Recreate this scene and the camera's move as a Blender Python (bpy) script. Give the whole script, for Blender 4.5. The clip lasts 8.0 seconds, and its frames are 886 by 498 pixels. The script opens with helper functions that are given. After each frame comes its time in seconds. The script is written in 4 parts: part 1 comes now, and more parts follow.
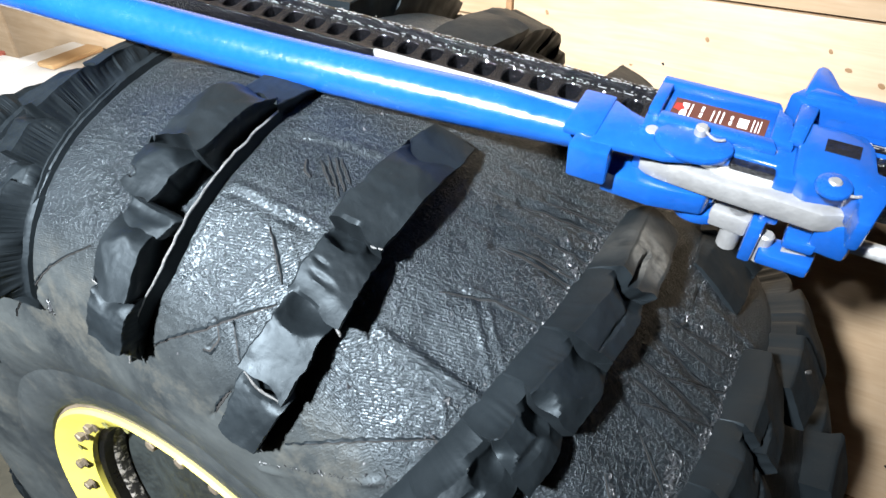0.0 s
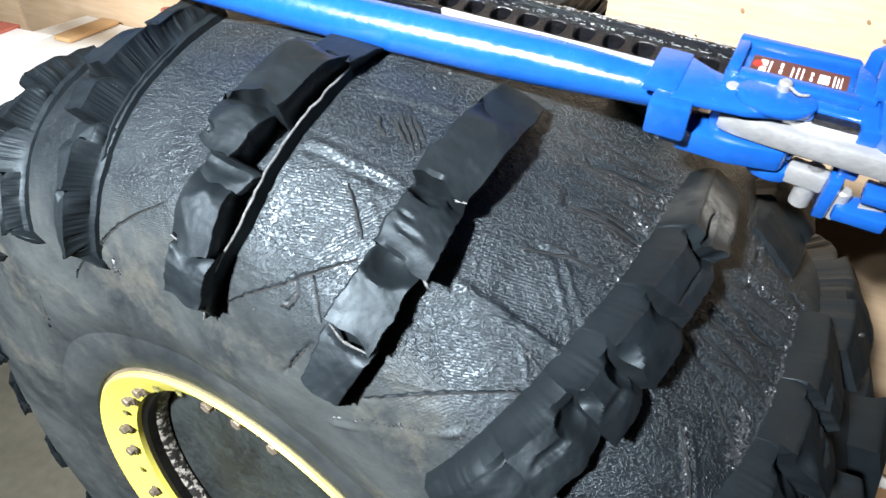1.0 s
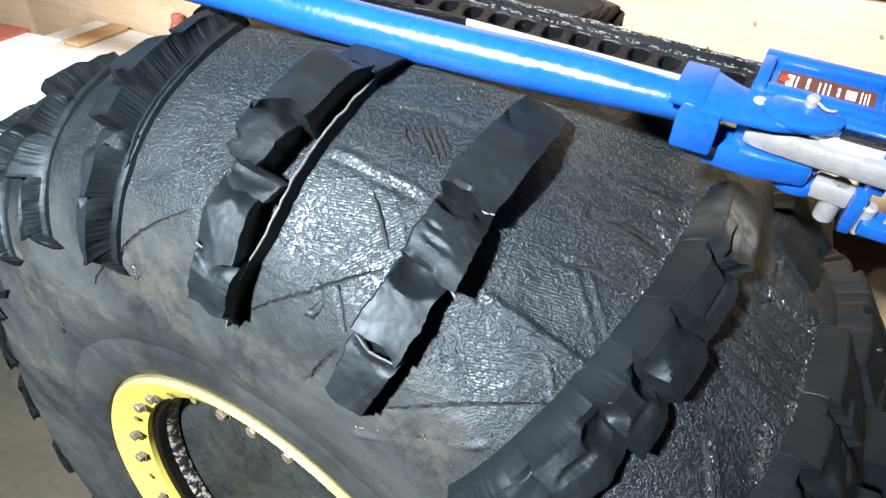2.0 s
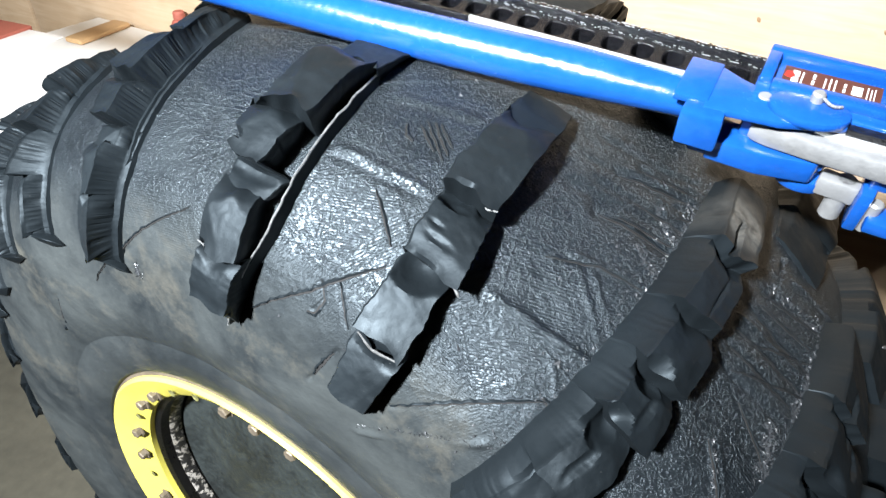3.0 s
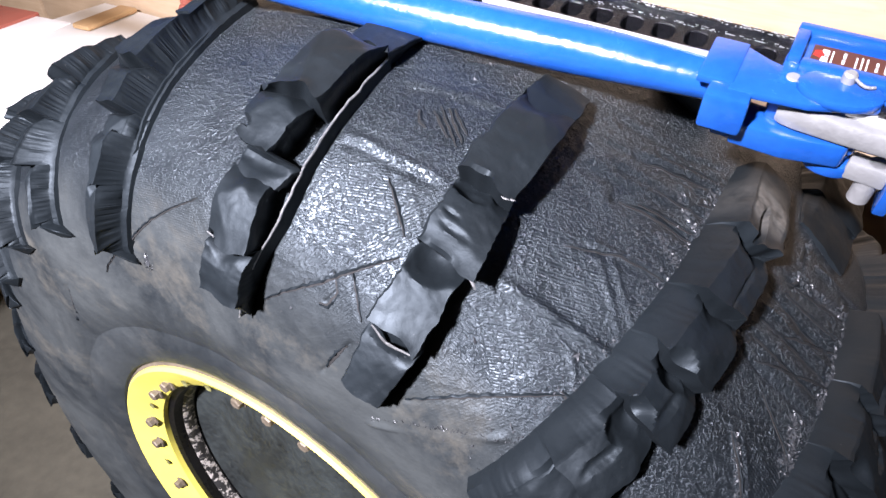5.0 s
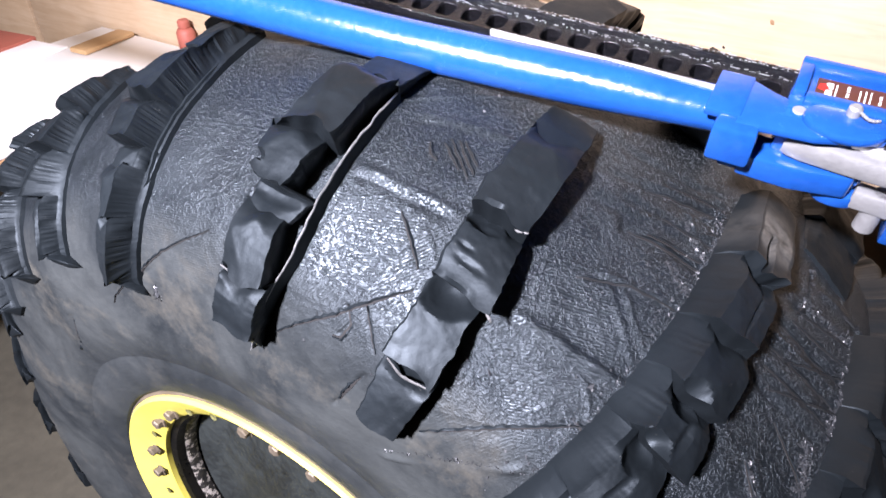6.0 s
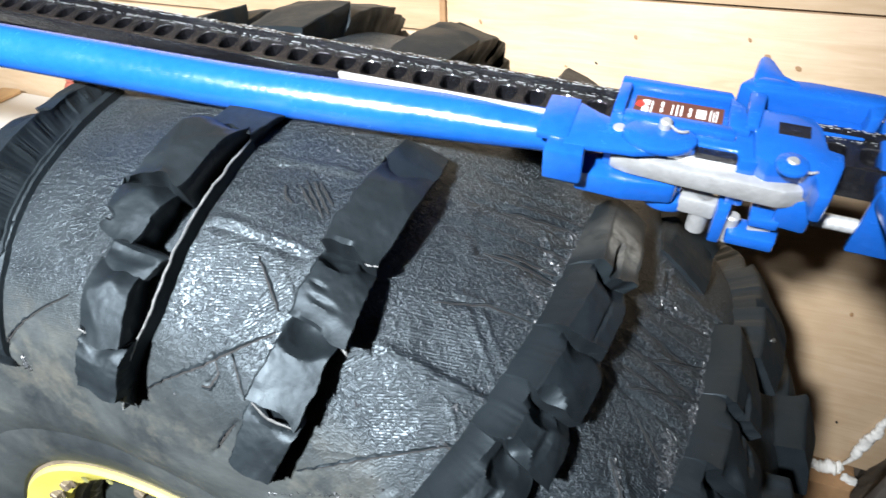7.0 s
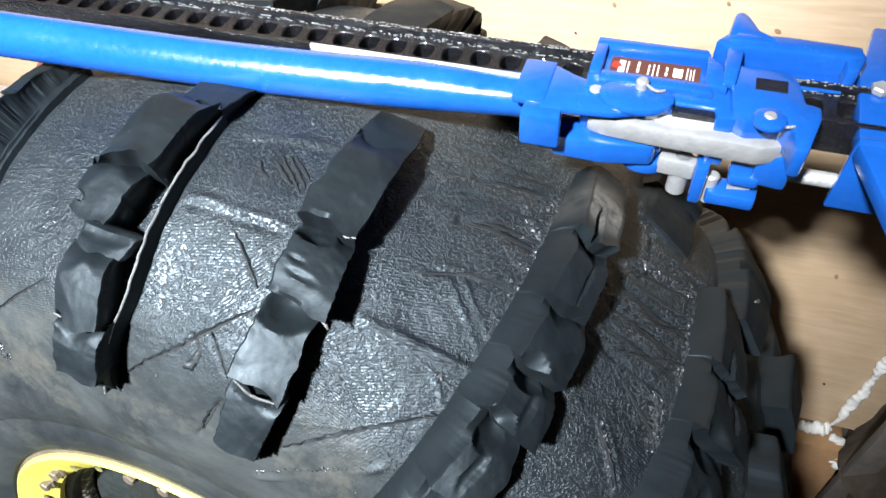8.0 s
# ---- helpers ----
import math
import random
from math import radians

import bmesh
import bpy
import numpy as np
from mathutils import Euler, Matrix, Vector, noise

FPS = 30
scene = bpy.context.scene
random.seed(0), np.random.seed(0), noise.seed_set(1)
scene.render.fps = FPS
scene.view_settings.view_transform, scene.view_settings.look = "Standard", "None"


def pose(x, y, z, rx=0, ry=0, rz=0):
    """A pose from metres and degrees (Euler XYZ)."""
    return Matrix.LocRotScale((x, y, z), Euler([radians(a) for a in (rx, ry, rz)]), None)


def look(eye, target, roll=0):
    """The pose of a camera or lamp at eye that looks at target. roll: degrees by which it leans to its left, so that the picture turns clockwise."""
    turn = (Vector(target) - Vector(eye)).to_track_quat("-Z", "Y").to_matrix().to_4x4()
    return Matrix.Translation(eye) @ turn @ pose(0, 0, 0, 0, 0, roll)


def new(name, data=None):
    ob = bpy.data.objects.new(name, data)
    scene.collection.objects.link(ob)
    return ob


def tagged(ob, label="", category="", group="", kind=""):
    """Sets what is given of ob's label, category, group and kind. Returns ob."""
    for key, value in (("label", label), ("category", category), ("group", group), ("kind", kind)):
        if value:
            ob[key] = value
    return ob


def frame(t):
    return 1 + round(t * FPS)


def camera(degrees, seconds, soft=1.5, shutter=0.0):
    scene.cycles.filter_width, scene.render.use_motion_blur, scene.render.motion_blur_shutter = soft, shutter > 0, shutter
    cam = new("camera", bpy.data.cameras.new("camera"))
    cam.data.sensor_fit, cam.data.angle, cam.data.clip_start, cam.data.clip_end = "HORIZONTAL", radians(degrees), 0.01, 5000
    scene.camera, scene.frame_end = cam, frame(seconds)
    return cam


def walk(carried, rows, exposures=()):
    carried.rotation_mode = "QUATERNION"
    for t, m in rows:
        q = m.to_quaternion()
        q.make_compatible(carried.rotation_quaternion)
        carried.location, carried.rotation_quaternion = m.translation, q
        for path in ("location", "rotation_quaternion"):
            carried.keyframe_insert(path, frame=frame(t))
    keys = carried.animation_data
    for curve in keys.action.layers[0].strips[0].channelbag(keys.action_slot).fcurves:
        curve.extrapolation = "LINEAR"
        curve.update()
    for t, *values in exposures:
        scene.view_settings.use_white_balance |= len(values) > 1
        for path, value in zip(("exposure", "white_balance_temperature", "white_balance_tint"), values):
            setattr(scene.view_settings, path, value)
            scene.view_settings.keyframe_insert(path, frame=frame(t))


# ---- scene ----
from mathutils import Quaternion

cam = camera(67.7, 8.0, 1.5, 0.4)
METRES, EYE, TILT, LEAN, TURN = 0.19, 1.24, -35.5, 0.0, 0.0
ROWS = [
    (0.0, 0.0, 0.0, 0.0, 0.0, 0.0, -0.0),
    (0.5, -0.0868, -0.0123, -0.0326, -0.21, -1.16, -0.39),
    (1.0, -0.2648, -0.0141, -0.0909, -0.22, -1.43, -0.18),
    (1.5, -0.3473, -0.0184, -0.0825, -0.37, -0.8, -0.73),
    (3.0, -0.3517, -0.0025, -0.0794, -0.07, -1.06, -0.79),
    (3.5, -0.3505, 0.0029, -0.0882, -0.14, -1.74, -0.81),
    (4.0, -0.3554, 0.0341, -0.0818, 0.48, -2.42, -0.63),
    (5.5, -0.3933, 0.0541, -0.0458, 0.73, -2.52, -0.21),
    (6.0, -0.435, 0.0417, -0.0114, 0.09, -1.05, 0.03),
    (6.5, -0.361, 0.0064, 0.0323, -1.28, -0.0, 2.2),
    (7.0, -0.1684, -0.0469, 0.0078, -5.24, 0.68, 5.92),
    (7.5, -0.1293, -0.0604, -0.0132, -6.31, 0.11, 7.24),
    (8.0, -0.1383, -0.0268, -0.0381, -6.15, -0.97, 8.05),
]
walk(cam, [(t, pose(0, 0, EYE, TILT, LEAN, TURN) @ pose(METRES * x, METRES * y, METRES * z, 90 + pitch, roll, yaw)) for t, x, y, z, yaw, pitch, roll in ROWS],
     [(0.0, 0.0, 6500, 10), (4.3, 0.0, 6500, 10), (5.2, -0.08, 6500, 28), (6.6, -0.08, 6500, 28), (6.9, 0.0, 6500, 10), (8.0, 0.0, 6500, 10)])


# ---- light: one work lamp behind the camera's left, in a closed shed ----
world = bpy.data.worlds.new("world")
scene.world = world
world.use_nodes = True
world.node_tree.nodes["Background"].inputs[0].default_value = (0.9, 0.95, 1.0, 1)
world.node_tree.nodes["Background"].inputs[1].default_value = 0.0

# the tyre's own frame: x along the tyre's plane, y along the axle away from the viewer, z up, on the ground
SHED = pose(-0.115, 0.576, 0, 0, 0, -31.08)


def lamp(name, place, power, colour, size, beam):
    data = bpy.data.lights.new(name, "SPOT")
    data.energy, data.color, data.shadow_soft_size = power, colour, size
    data.spot_size, data.spot_blend = radians(beam), 1.0
    ob = new(name, data)
    ob.matrix_world = SHED @ place
    return ob


lamp("work_lamp", look((0.11, -1.38, 1.97), (-0.42, 0.2, 0.9)), 815, (0.92, 0.98, 1.05), 0.06, 80)


# ---- materials ----
def nodes_of(name):
    m = bpy.data.materials.new(name)
    m.use_nodes = True
    t = m.node_tree
    return m, t.nodes, t.links, t.nodes["Principled BSDF"]


def ramp(n, l, source, stops):
    r = n.new("ShaderNodeValToRGB")
    e = r.color_ramp.elements
    while len(e) < len(stops):
        e.new(0.5)
    for k, (p, c) in zip(e, stops):
        k.position = p
        k.color = (*c, 1) if len(c) == 3 else c
    l.new(source, r.inputs[0])
    return r.outputs[0]


def noise_tex(n, l, vec, scale, detail=6, rough=0.6, dist=0.0):
    t = n.new("ShaderNodeTexNoise")
    t.inputs["Scale"].default_value, t.inputs["Detail"].default_value = scale, detail
    t.inputs["Roughness"].default_value, t.inputs["Distortion"].default_value = rough, dist
    l.new(vec, t.inputs["Vector"])
    return t.outputs["Fac"]


def math_node(n, l, op, a, b):
    m = n.new("ShaderNodeMath")
    m.operation = op
    for k, v in enumerate((a, b)):
        if isinstance(v, (int, float)):
            m.inputs[k].default_value = v
        else:
            l.new(v, m.inputs[k])
    return m.outputs[0]


def bump(n, l, b, height, strength, dist, after=None):
    k = n.new("ShaderNodeBump")
    k.inputs["Strength"].default_value, k.inputs["Distance"].default_value = strength, dist
    l.new(height, k.inputs["Height"])
    if after is not None:
        l.new(after, k.inputs["Normal"])
    l.new(k.outputs[0], b.inputs["Normal"])
    return k.outputs[0]


def mixed(n, l, fac, a, b):
    m = n.new("ShaderNodeMix")
    m.data_type = "RGBA"
    if isinstance(fac, (int, float)):
        m.inputs[0].default_value = fac
    else:
        l.new(fac, m.inputs[0])
    for k, v in ((6, a), (7, b)):
        if isinstance(v, tuple):
            m.inputs[k].default_value = (*v, 1)
        else:
            l.new(v, m.inputs[k])
    return m.outputs[2]


def plain(name, colour, rough=0.5, metal=0.0, grain=120.0, vary=0.25, relief=0.15, coat=0.0):
    """A surface with two scales of variation in colour, gloss and relief."""
    m, n, l, b = nodes_of(name)
    v = n.new("ShaderNodeTexCoord").outputs["Object"]
    big, fine = noise_tex(n, l, v, grain * 0.12), noise_tex(n, l, v, grain)
    both = math_node(n, l, "ADD", math_node(n, l, "MULTIPLY", big, 0.6), math_node(n, l, "MULTIPLY", fine, 0.4))
    lo, hi = [c * (1 - vary) for c in colour], [min(1, c * (1 + vary)) for c in colour]
    l.new(ramp(n, l, both, [(0.3, lo), (0.7, hi)]), b.inputs["Base Color"])
    l.new(ramp(n, l, both, [(0.3, (max(0.02, rough - 0.1),) * 3), (0.7, (min(1, rough + 0.12),) * 3)]), b.inputs["Roughness"])
    b.inputs["Metallic"].default_value = metal
    b.inputs["Coat Weight"].default_value = coat
    bump(n, l, b, fine, relief, 0.002)
    return m


def tyre_rubber(name, base, rough, ridges, dusty):
    """Black rubber; ridges: marks of the carving tool, running another way in each cut; dusty: brown dust on the sidewall."""
    m, n, l, b = nodes_of(name)
    v = n.new("ShaderNodeTexCoord").outputs["Object"]
    big, fine = noise_tex(n, l, v, 14), noise_tex(n, l, v, 260, 8)
    c = ramp(n, l, big, [(0.3, [x * 0.7 for x in base]), (0.7, [x * 1.4 for x in base])])
    if dusty:
        d = ramp(n, l, noise_tex(n, l, v, 11, 10, 0.74, 0.2), [(0.52, (0, 0, 0)), (0.68, (1, 1, 1))])
        # the dust keeps to the sidewall, below the shoulder; the tool's marks to the tread
        sep = n.new("ShaderNodeSeparateXYZ")
        l.new(v, sep.inputs[0])
        low = n.new("ShaderNodeMapRange")
        low.inputs[1].default_value, low.inputs[2].default_value = -0.236, -0.262
        l.new(sep.outputs[1], low.inputs[0])
        tread = math_node(n, l, "SUBTRACT", 1.0, low.outputs[0])
        c = mixed(n, l, math_node(n, l, "MULTIPLY", math_node(n, l, "MULTIPLY", d, low.outputs[0]), 0.6), mixed(n, l, math_node(n, l, "MULTIPLY", low.outputs[0], ramp(n, l, noise_tex(n, l, v, 8, 9, 0.72, 0.4), [(0.34, (0.1,) * 3), (0.62, (0.9,) * 3)])), c, (0.050, 0.055, 0.053)), (0.100, 0.092, 0.072))
    if not ridges:
        # dust rubbed into worn places, marked on the mesh
        at = n.new("ShaderNodeAttribute")
        at.attribute_name = "dust"
        rub = math_node(n, l, "MULTIPLY", at.outputs["Fac"], ramp(n, l, noise_tex(n, l, v, 60, 7, 0.7), [(0.35, (0.2,) * 3), (0.6, (1, 1, 1))]))
        c = mixed(n, l, math_node(n, l, "MULTIPLY", rub, 0.75), c, (0.26, 0.24, 0.205))
    speck = ramp(n, l, noise_tex(n, l, v, 420, 2), [(0.74, (0, 0, 0)), (0.80, (1, 1, 1))])
    c = mixed(n, l, math_node(n, l, "MULTIPLY", speck, 0.35), c, (0.16, 0.16, 0.15))
    l.new(c, b.inputs["Base Color"])
    b.inputs["Specular IOR Level"].default_value = 0.9 if ridges else 0.30
    b.inputs["Specular Tint"].default_value = (0.80, 0.93, 1.0, 1)
    gloss = ramp(n, l, noise_tex(n, l, v, 30, 5), [(0.3, (rough - 0.08,) * 3), (0.7, (rough + 0.1,) * 3)])
    if dusty:
        # dust dulls the sidewall
        gloss = math_node(n, l, "ADD", gloss, math_node(n, l, "MULTIPLY", low.outputs[0], 0.30))
        l.new(math_node(n, l, "SUBTRACT", 0.9, math_node(n, l, "MULTIPLY", low.outputs[0], 0.62)), b.inputs["Specular IOR Level"])
    l.new(gloss, b.inputs["Roughness"])
    first = bump(n, l, b, fine, 0.35 if ridges else 0.16, 0.0012)
    if not ridges:
        first = bump(n, l, b, noise_tex(n, l, v, 45, 6, 0.6, 1.2), 0.12, 0.003, first)
    if ridges:
        uv = n.new("ShaderNodeUVMap").outputs[0]
        cells = n.new("ShaderNodeTexVoronoi")
        cells.voronoi_dimensions = "2D"
        cells.inputs["Scale"].default_value = 12
        l.new(uv, cells.inputs["Vector"])
        turn = n.new("ShaderNodeSeparateColor")
        l.new(cells.outputs["Color"], turn.inputs[0])
        spin = n.new("ShaderNodeVectorRotate")
        spin.rotation_type = "Z_AXIS"
        l.new(uv, spin.inputs["Vector"])
        l.new(math_node(n, l, "ADD", math_node(n, l, "MULTIPLY", turn.outputs[0], 1.7), 0.3), spin.inputs["Angle"])
        wave = n.new("ShaderNodeTexWave")
        wave.inputs["Scale"].default_value, wave.inputs["Distortion"].default_value = 128, 0.35
        wave.inputs["Detail"].default_value, wave.inputs["Detail Scale"].default_value = 3, 1.5
        l.new(spin.outputs[0], wave.inputs["Vector"])
        # ridges on the shoulder, a torn grain towards the crown
        zone = n.new("ShaderNodeMapRange")
        zone.inputs[1].default_value, zone.inputs[2].default_value = -0.125, -0.185
        l.new(math_node(n, l, "ADD", sep.outputs[1], math_node(n, l, "MULTIPLY", math_node(n, l, "SUBTRACT", noise_tex(n, l, v, 11, 3), 0.5), 0.16)), zone.inputs[0])
        patch = ramp(n, l, noise_tex(n, l, v, 26, 5), [(0.42, (0.3,) * 3), (0.62, (1, 1, 1))])
        second = bump(n, l, b, math_node(n, l, "MULTIPLY", math_node(n, l, "MULTIPLY", wave.outputs["Fac"], math_node(n, l, "MULTIPLY", patch, zone.outputs[0])), tread), 0.28, 0.0008, first)
        # the cuts meet in low steps
        step = n.new("ShaderNodeTexVoronoi")
        step.voronoi_dimensions, step.feature = "2D", "DISTANCE_TO_EDGE"
        step.inputs["Scale"].default_value = 12
        l.new(uv, step.inputs["Vector"])
        edge = ramp(n, l, step.outputs["Distance"], [(0.0, (0, 0, 0)), (0.02, (1, 1, 1))])
        third = bump(n, l, b, math_node(n, l, "MULTIPLY", math_node(n, l, "ADD", edge, turn.outputs[1]), tread), 0.35, 0.0008, second)
        pits = ramp(n, l, noise_tex(n, l, v, 400, 3, 0.7), [(0.46, (0, 0, 0)), (0.66, (1, 1, 1))])
        grainy = math_node(n, l, "SUBTRACT", 1.0, math_node(n, l, "MULTIPLY", zone.outputs[0], 0.6))
        bump(n, l, b, math_node(n, l, "MULTIPLY", pits, math_node(n, l, "MULTIPLY", tread, grainy)), 1.0, 0.0011, third)
    return m


CARCASS = tyre_rubber("carved_rubber", (0.0046, 0.0062, 0.0076), 0.42, True, True)
LUG = tyre_rubber("lug_rubber", (0.0062, 0.0083, 0.0097), 0.53, False, False)
YELLOW = plain("yellow_paint", (0.72, 0.62, 0.11), 0.42, 0, 90, 0.12, 0.1)
BOLT = plain("dusty_bolt", (0.15, 0.12, 0.085), 0.6, 0.4, 200, 0.4, 0.3)
BLACK = plain("black_paint", (0.005, 0.005, 0.005), 0.3, 0, 140, 0.4, 0.2)
BLUE = plain("blue_enamel", (0.007, 0.074, 0.325), 0.2, 0, 190, 0.14, 0.22, 0.5)
STEEL = plain("galvanised_steel", (0.30, 0.30, 0.295), 0.4, 0.35, 150, 0.18, 0.35)
BARE = plain("worn_bare_steel_and_glints", (0.44, 0.44, 0.43), 0.4, 0.4, 220, 0.5, 0.5)
BLACK.node_tree.nodes["Principled BSDF"].inputs["Specular IOR Level"].default_value = 0.10
OILY = plain("oily_black_paint", (0.006, 0.006, 0.007), 0.16, 0, 230, 0.4, 1.0, 0.2)
CHIPPED = plain("chipped_black", (0.05, 0.047, 0.043), 0.5, 0.2, 240, 1.0, 0.6)


def chip_paint(m, scale, edge):
    """Pale bare spots with hard edges over a dark paint."""
    n, l = m.node_tree.nodes, m.node_tree.links
    b = n["Principled BSDF"]
    v = n.new("ShaderNodeTexCoord").outputs["Object"]
    spots = ramp(n, l, noise_tex(n, l, v, scale, 6, 0.7), [(edge, (0, 0, 0)), (edge + 0.03, (1, 1, 1))])
    dark = b.inputs["Base Color"].links[0].from_socket
    l.new(mixed(n, l, spots, mixed(n, l, 0.75, dark, (0.004, 0.004, 0.004)), (0.36, 0.33, 0.29)), b.inputs["Base Color"])


chip_paint(CHIPPED, 110, 0.53)

SLIT_SHADE = plain("slit_shade", (0.012, 0.011, 0.010), 0.8)
LABEL = plain("brown_label", (0.085, 0.03, 0.02), 0.35, 0, 120, 0.15, 0.05)
WHITE = plain("white_print", (0.78, 0.77, 0.74), 0.5, 0, 120, 0.06, 0.05)
RED = plain("red_print", (0.6, 0.03, 0.02), 0.5, 0, 120, 0.06, 0.05)
HOLE = plain("olive_hole", (0.10, 0.095, 0.03), 0.7, 0, 200, 0.5, 0.3)
PALE = plain("pale_lit_edge", (0.42, 0.42, 0.41), 0.6, 0, 300, 0.4, 0.4)
CRUMB = plain("rubber_crumb", (0.045, 0.047, 0.05), 0.5, 0, 200, 0.5, 0.3)
TATTER = plain("torn_rubber", (0.030, 0.032, 0.034), 0.3, 0, 300, 0.5, 0.3)
PALE_RUBBER = plain("pale_rubber_edge", (0.085, 0.085, 0.082), 0.5, 0, 300, 0.4, 0.4)
FOAM = plain("white_foam", (0.70, 0.68, 0.63), 0.8, 0, 130, 0.12, 0.9)
KNOT = plain("knot_wood", (0.26, 0.15, 0.07), 0.6, 0, 300, 0.3, 0.2)
NAIL = plain("dark_nail", (0.03, 0.025, 0.02), 0.5, 0.4, 200, 0.3, 0.2)
BOARD = plain("white_board", (0.80, 0.79, 0.75), 0.5, 0, 60, 0.05, 0.1)
PAPER = plain("paper", (0.82, 0.81, 0.78), 0.7, 0, 60, 0.04, 0.05)
REDBOARD = plain("red_board", (0.33, 0.09, 0.06), 0.6, 0, 60, 0.15, 0.1)
CARD = plain("cardboard", (0.45, 0.28, 0.13), 0.75, 0, 90, 0.12, 0.2)
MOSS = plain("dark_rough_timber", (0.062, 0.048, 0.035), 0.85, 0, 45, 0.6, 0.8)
TIMBER = plain("brown_timber", (0.30, 0.17, 0.08), 0.65, 0, 60, 0.3, 0.4)
DISC = plain("dusty_disc", (0.015, 0.019, 0.018), 0.6, 0, 150, 1.0, 0.5)
GREYWOOD = plain("grey_timber", (0.115, 0.10, 0.085), 0.75, 0, 70, 0.35, 0.5)
MOSS.node_tree.nodes["Principled BSDF"].inputs["Specular IOR Level"].default_value = 0.3
CONCRETE = plain("dusty_floor", (0.088, 0.081, 0.058), 0.85, 0, 38, 0.35, 0.6)


def plywood():
    """Pale birch face: long soft grain, cloudy tone and fine lines."""
    m, n, l, b = nodes_of("plywood")
    v = n.new("ShaderNodeTexCoord").outputs["Object"]
    mp = n.new("ShaderNodeMapping")
    mp.inputs["Scale"].default_value = (2.2, 2.2, 26)
    l.new(v, mp.inputs["Vector"])
    grain, cloud, fine = noise_tex(n, l, mp.outputs[0], 3, 8, 0.6, 1.2), noise_tex(n, l, v, 5, 4), noise_tex(n, l, mp.outputs[0], 30, 6)
    tone = math_node(n, l, "ADD", math_node(n, l, "MULTIPLY", grain, 0.5), math_node(n, l, "MULTIPLY", cloud, 0.5))
    c = ramp(n, l, tone, [(0.32, (0.37, 0.25, 0.145)), (0.52, (0.465, 0.335, 0.212)), (0.7, (0.54, 0.41, 0.28))])
    l.new(mixed(n, l, math_node(n, l, "MULTIPLY", fine, 0.22), c, (0.45, 0.28, 0.14)), b.inputs["Base Color"])
    l.new(ramp(n, l, grain, [(0.3, (0.38,) * 3), (0.7, (0.55,) * 3)]), b.inputs["Roughness"])
    bump(n, l, b, fine, 0.12, 0.001)
    return m


PLY = plywood()


# ---- mesh helpers ----
def mesh_ob(name, bm, material, parent=None, label="", smooth=35):
    me = bpy.data.meshes.new(name)
    bmesh.ops.recalc_face_normals(bm, faces=bm.faces)
    bm.to_mesh(me)
    bm.free()
    me.materials.append(material)
    if smooth:
        me.shade_smooth()
        me.set_sharp_from_angle(angle=radians(smooth))
    ob = new(name, me)
    ob.parent = parent
    if label:
        ob["label"] = label
    return ob


def part(name, bm, material, parent, label="", smooth=35):
    return mesh_ob(name, bm, material, parent, label, smooth)


def thing(name, place, label, category, group="", kind=""):
    ob = new(name)
    ob.empty_display_size = 0.05
    ob.matrix_world = place
    return tagged(ob, label, category, group, kind)


def box(bm, x0, x1, y0, y1, z0, z1, m=None, bev=0.0):
    vs = [bm.verts.new((x, y, z)) for x in (x0, x1) for y in (y0, y1) for z in (z0, z1)]
    fs = [(0, 1, 3, 2), (4, 6, 7, 5), (0, 4, 5, 1), (2, 3, 7, 6), (0, 2, 6, 4), (1, 5, 7, 3)]
    faces = [bm.faces.new([vs[k] for k in f]) for f in fs]
    if bev:
        edges = list({e for f in faces for e in f.edges})
        got = bmesh.ops.bevel(bm, geom=edges, offset=bev, segments=2, profile=0.5, affect="EDGES")
        vs = list({v for f in got["faces"] for v in f.verts} | {v for v in vs if v.is_valid})
    if m is not None:
        bmesh.ops.transform(bm, matrix=m, verts=vs)
    return vs


def lathe(bm, profile, steps, axis="Y", close=False, start=0.0, sweep=360.0):
    """Turns (along, radius) pairs round the axis y."""
    rings = []
    full = sweep >= 360
    for k in range(steps if full else steps + 1):
        a = radians(start + sweep * k / steps)
        rings.append([bm.verts.new((r * math.sin(a), s, r * math.cos(a))) for s, r in profile])
    pairs = list(zip(rings, rings[1:] + ([rings[0]] if full else [])))
    for a, b in pairs:
        idx = list(range(len(profile)))
        for i, j in list(zip(idx, idx[1:])) + ([(idx[-1], 0)] if close else []):
            bm.faces.new((a[i], a[j], b[j], b[i]))


# ---- tyre ----
HALF_W, R_MID, R_HALF, POWER, HUB_Z = 0.2625, 0.3545, 0.1645, 2.6, 0.5405


def crown(psi):
    """The carcass's section: (along the axle, radius, outward normal) at psi degrees from the crown's middle; minus is the near side."""
    a = radians(abs(psi))
    c, sn = max(0.0, math.cos(a)), math.sin(a)
    s, r = HALF_W * sn ** (2 / POWER), R_MID + R_HALF * c ** (2 / POWER)
    if abs(psi) > 90:
        r = R_MID - R_HALF * abs(math.cos(a)) ** (2 / POWER)
    ns = (s / HALF_W) ** (POWER - 1) / HALF_W
    nr = (abs(r - R_MID) / R_HALF) ** (POWER - 1) / R_HALF * (1 if r >= R_MID else -1)
    k = math.hypot(ns, nr)
    sign = 1 if psi >= 0 else -1
    return sign * s, r, sign * ns / k, nr / k


def on_tyre(theta, psi, off=0.0):
    s, r, ns, nr = crown(psi)
    a = radians(theta)
    r2 = r + nr * off
    return Vector((r2 * math.sin(a), s + ns * off, r2 * math.cos(a)))


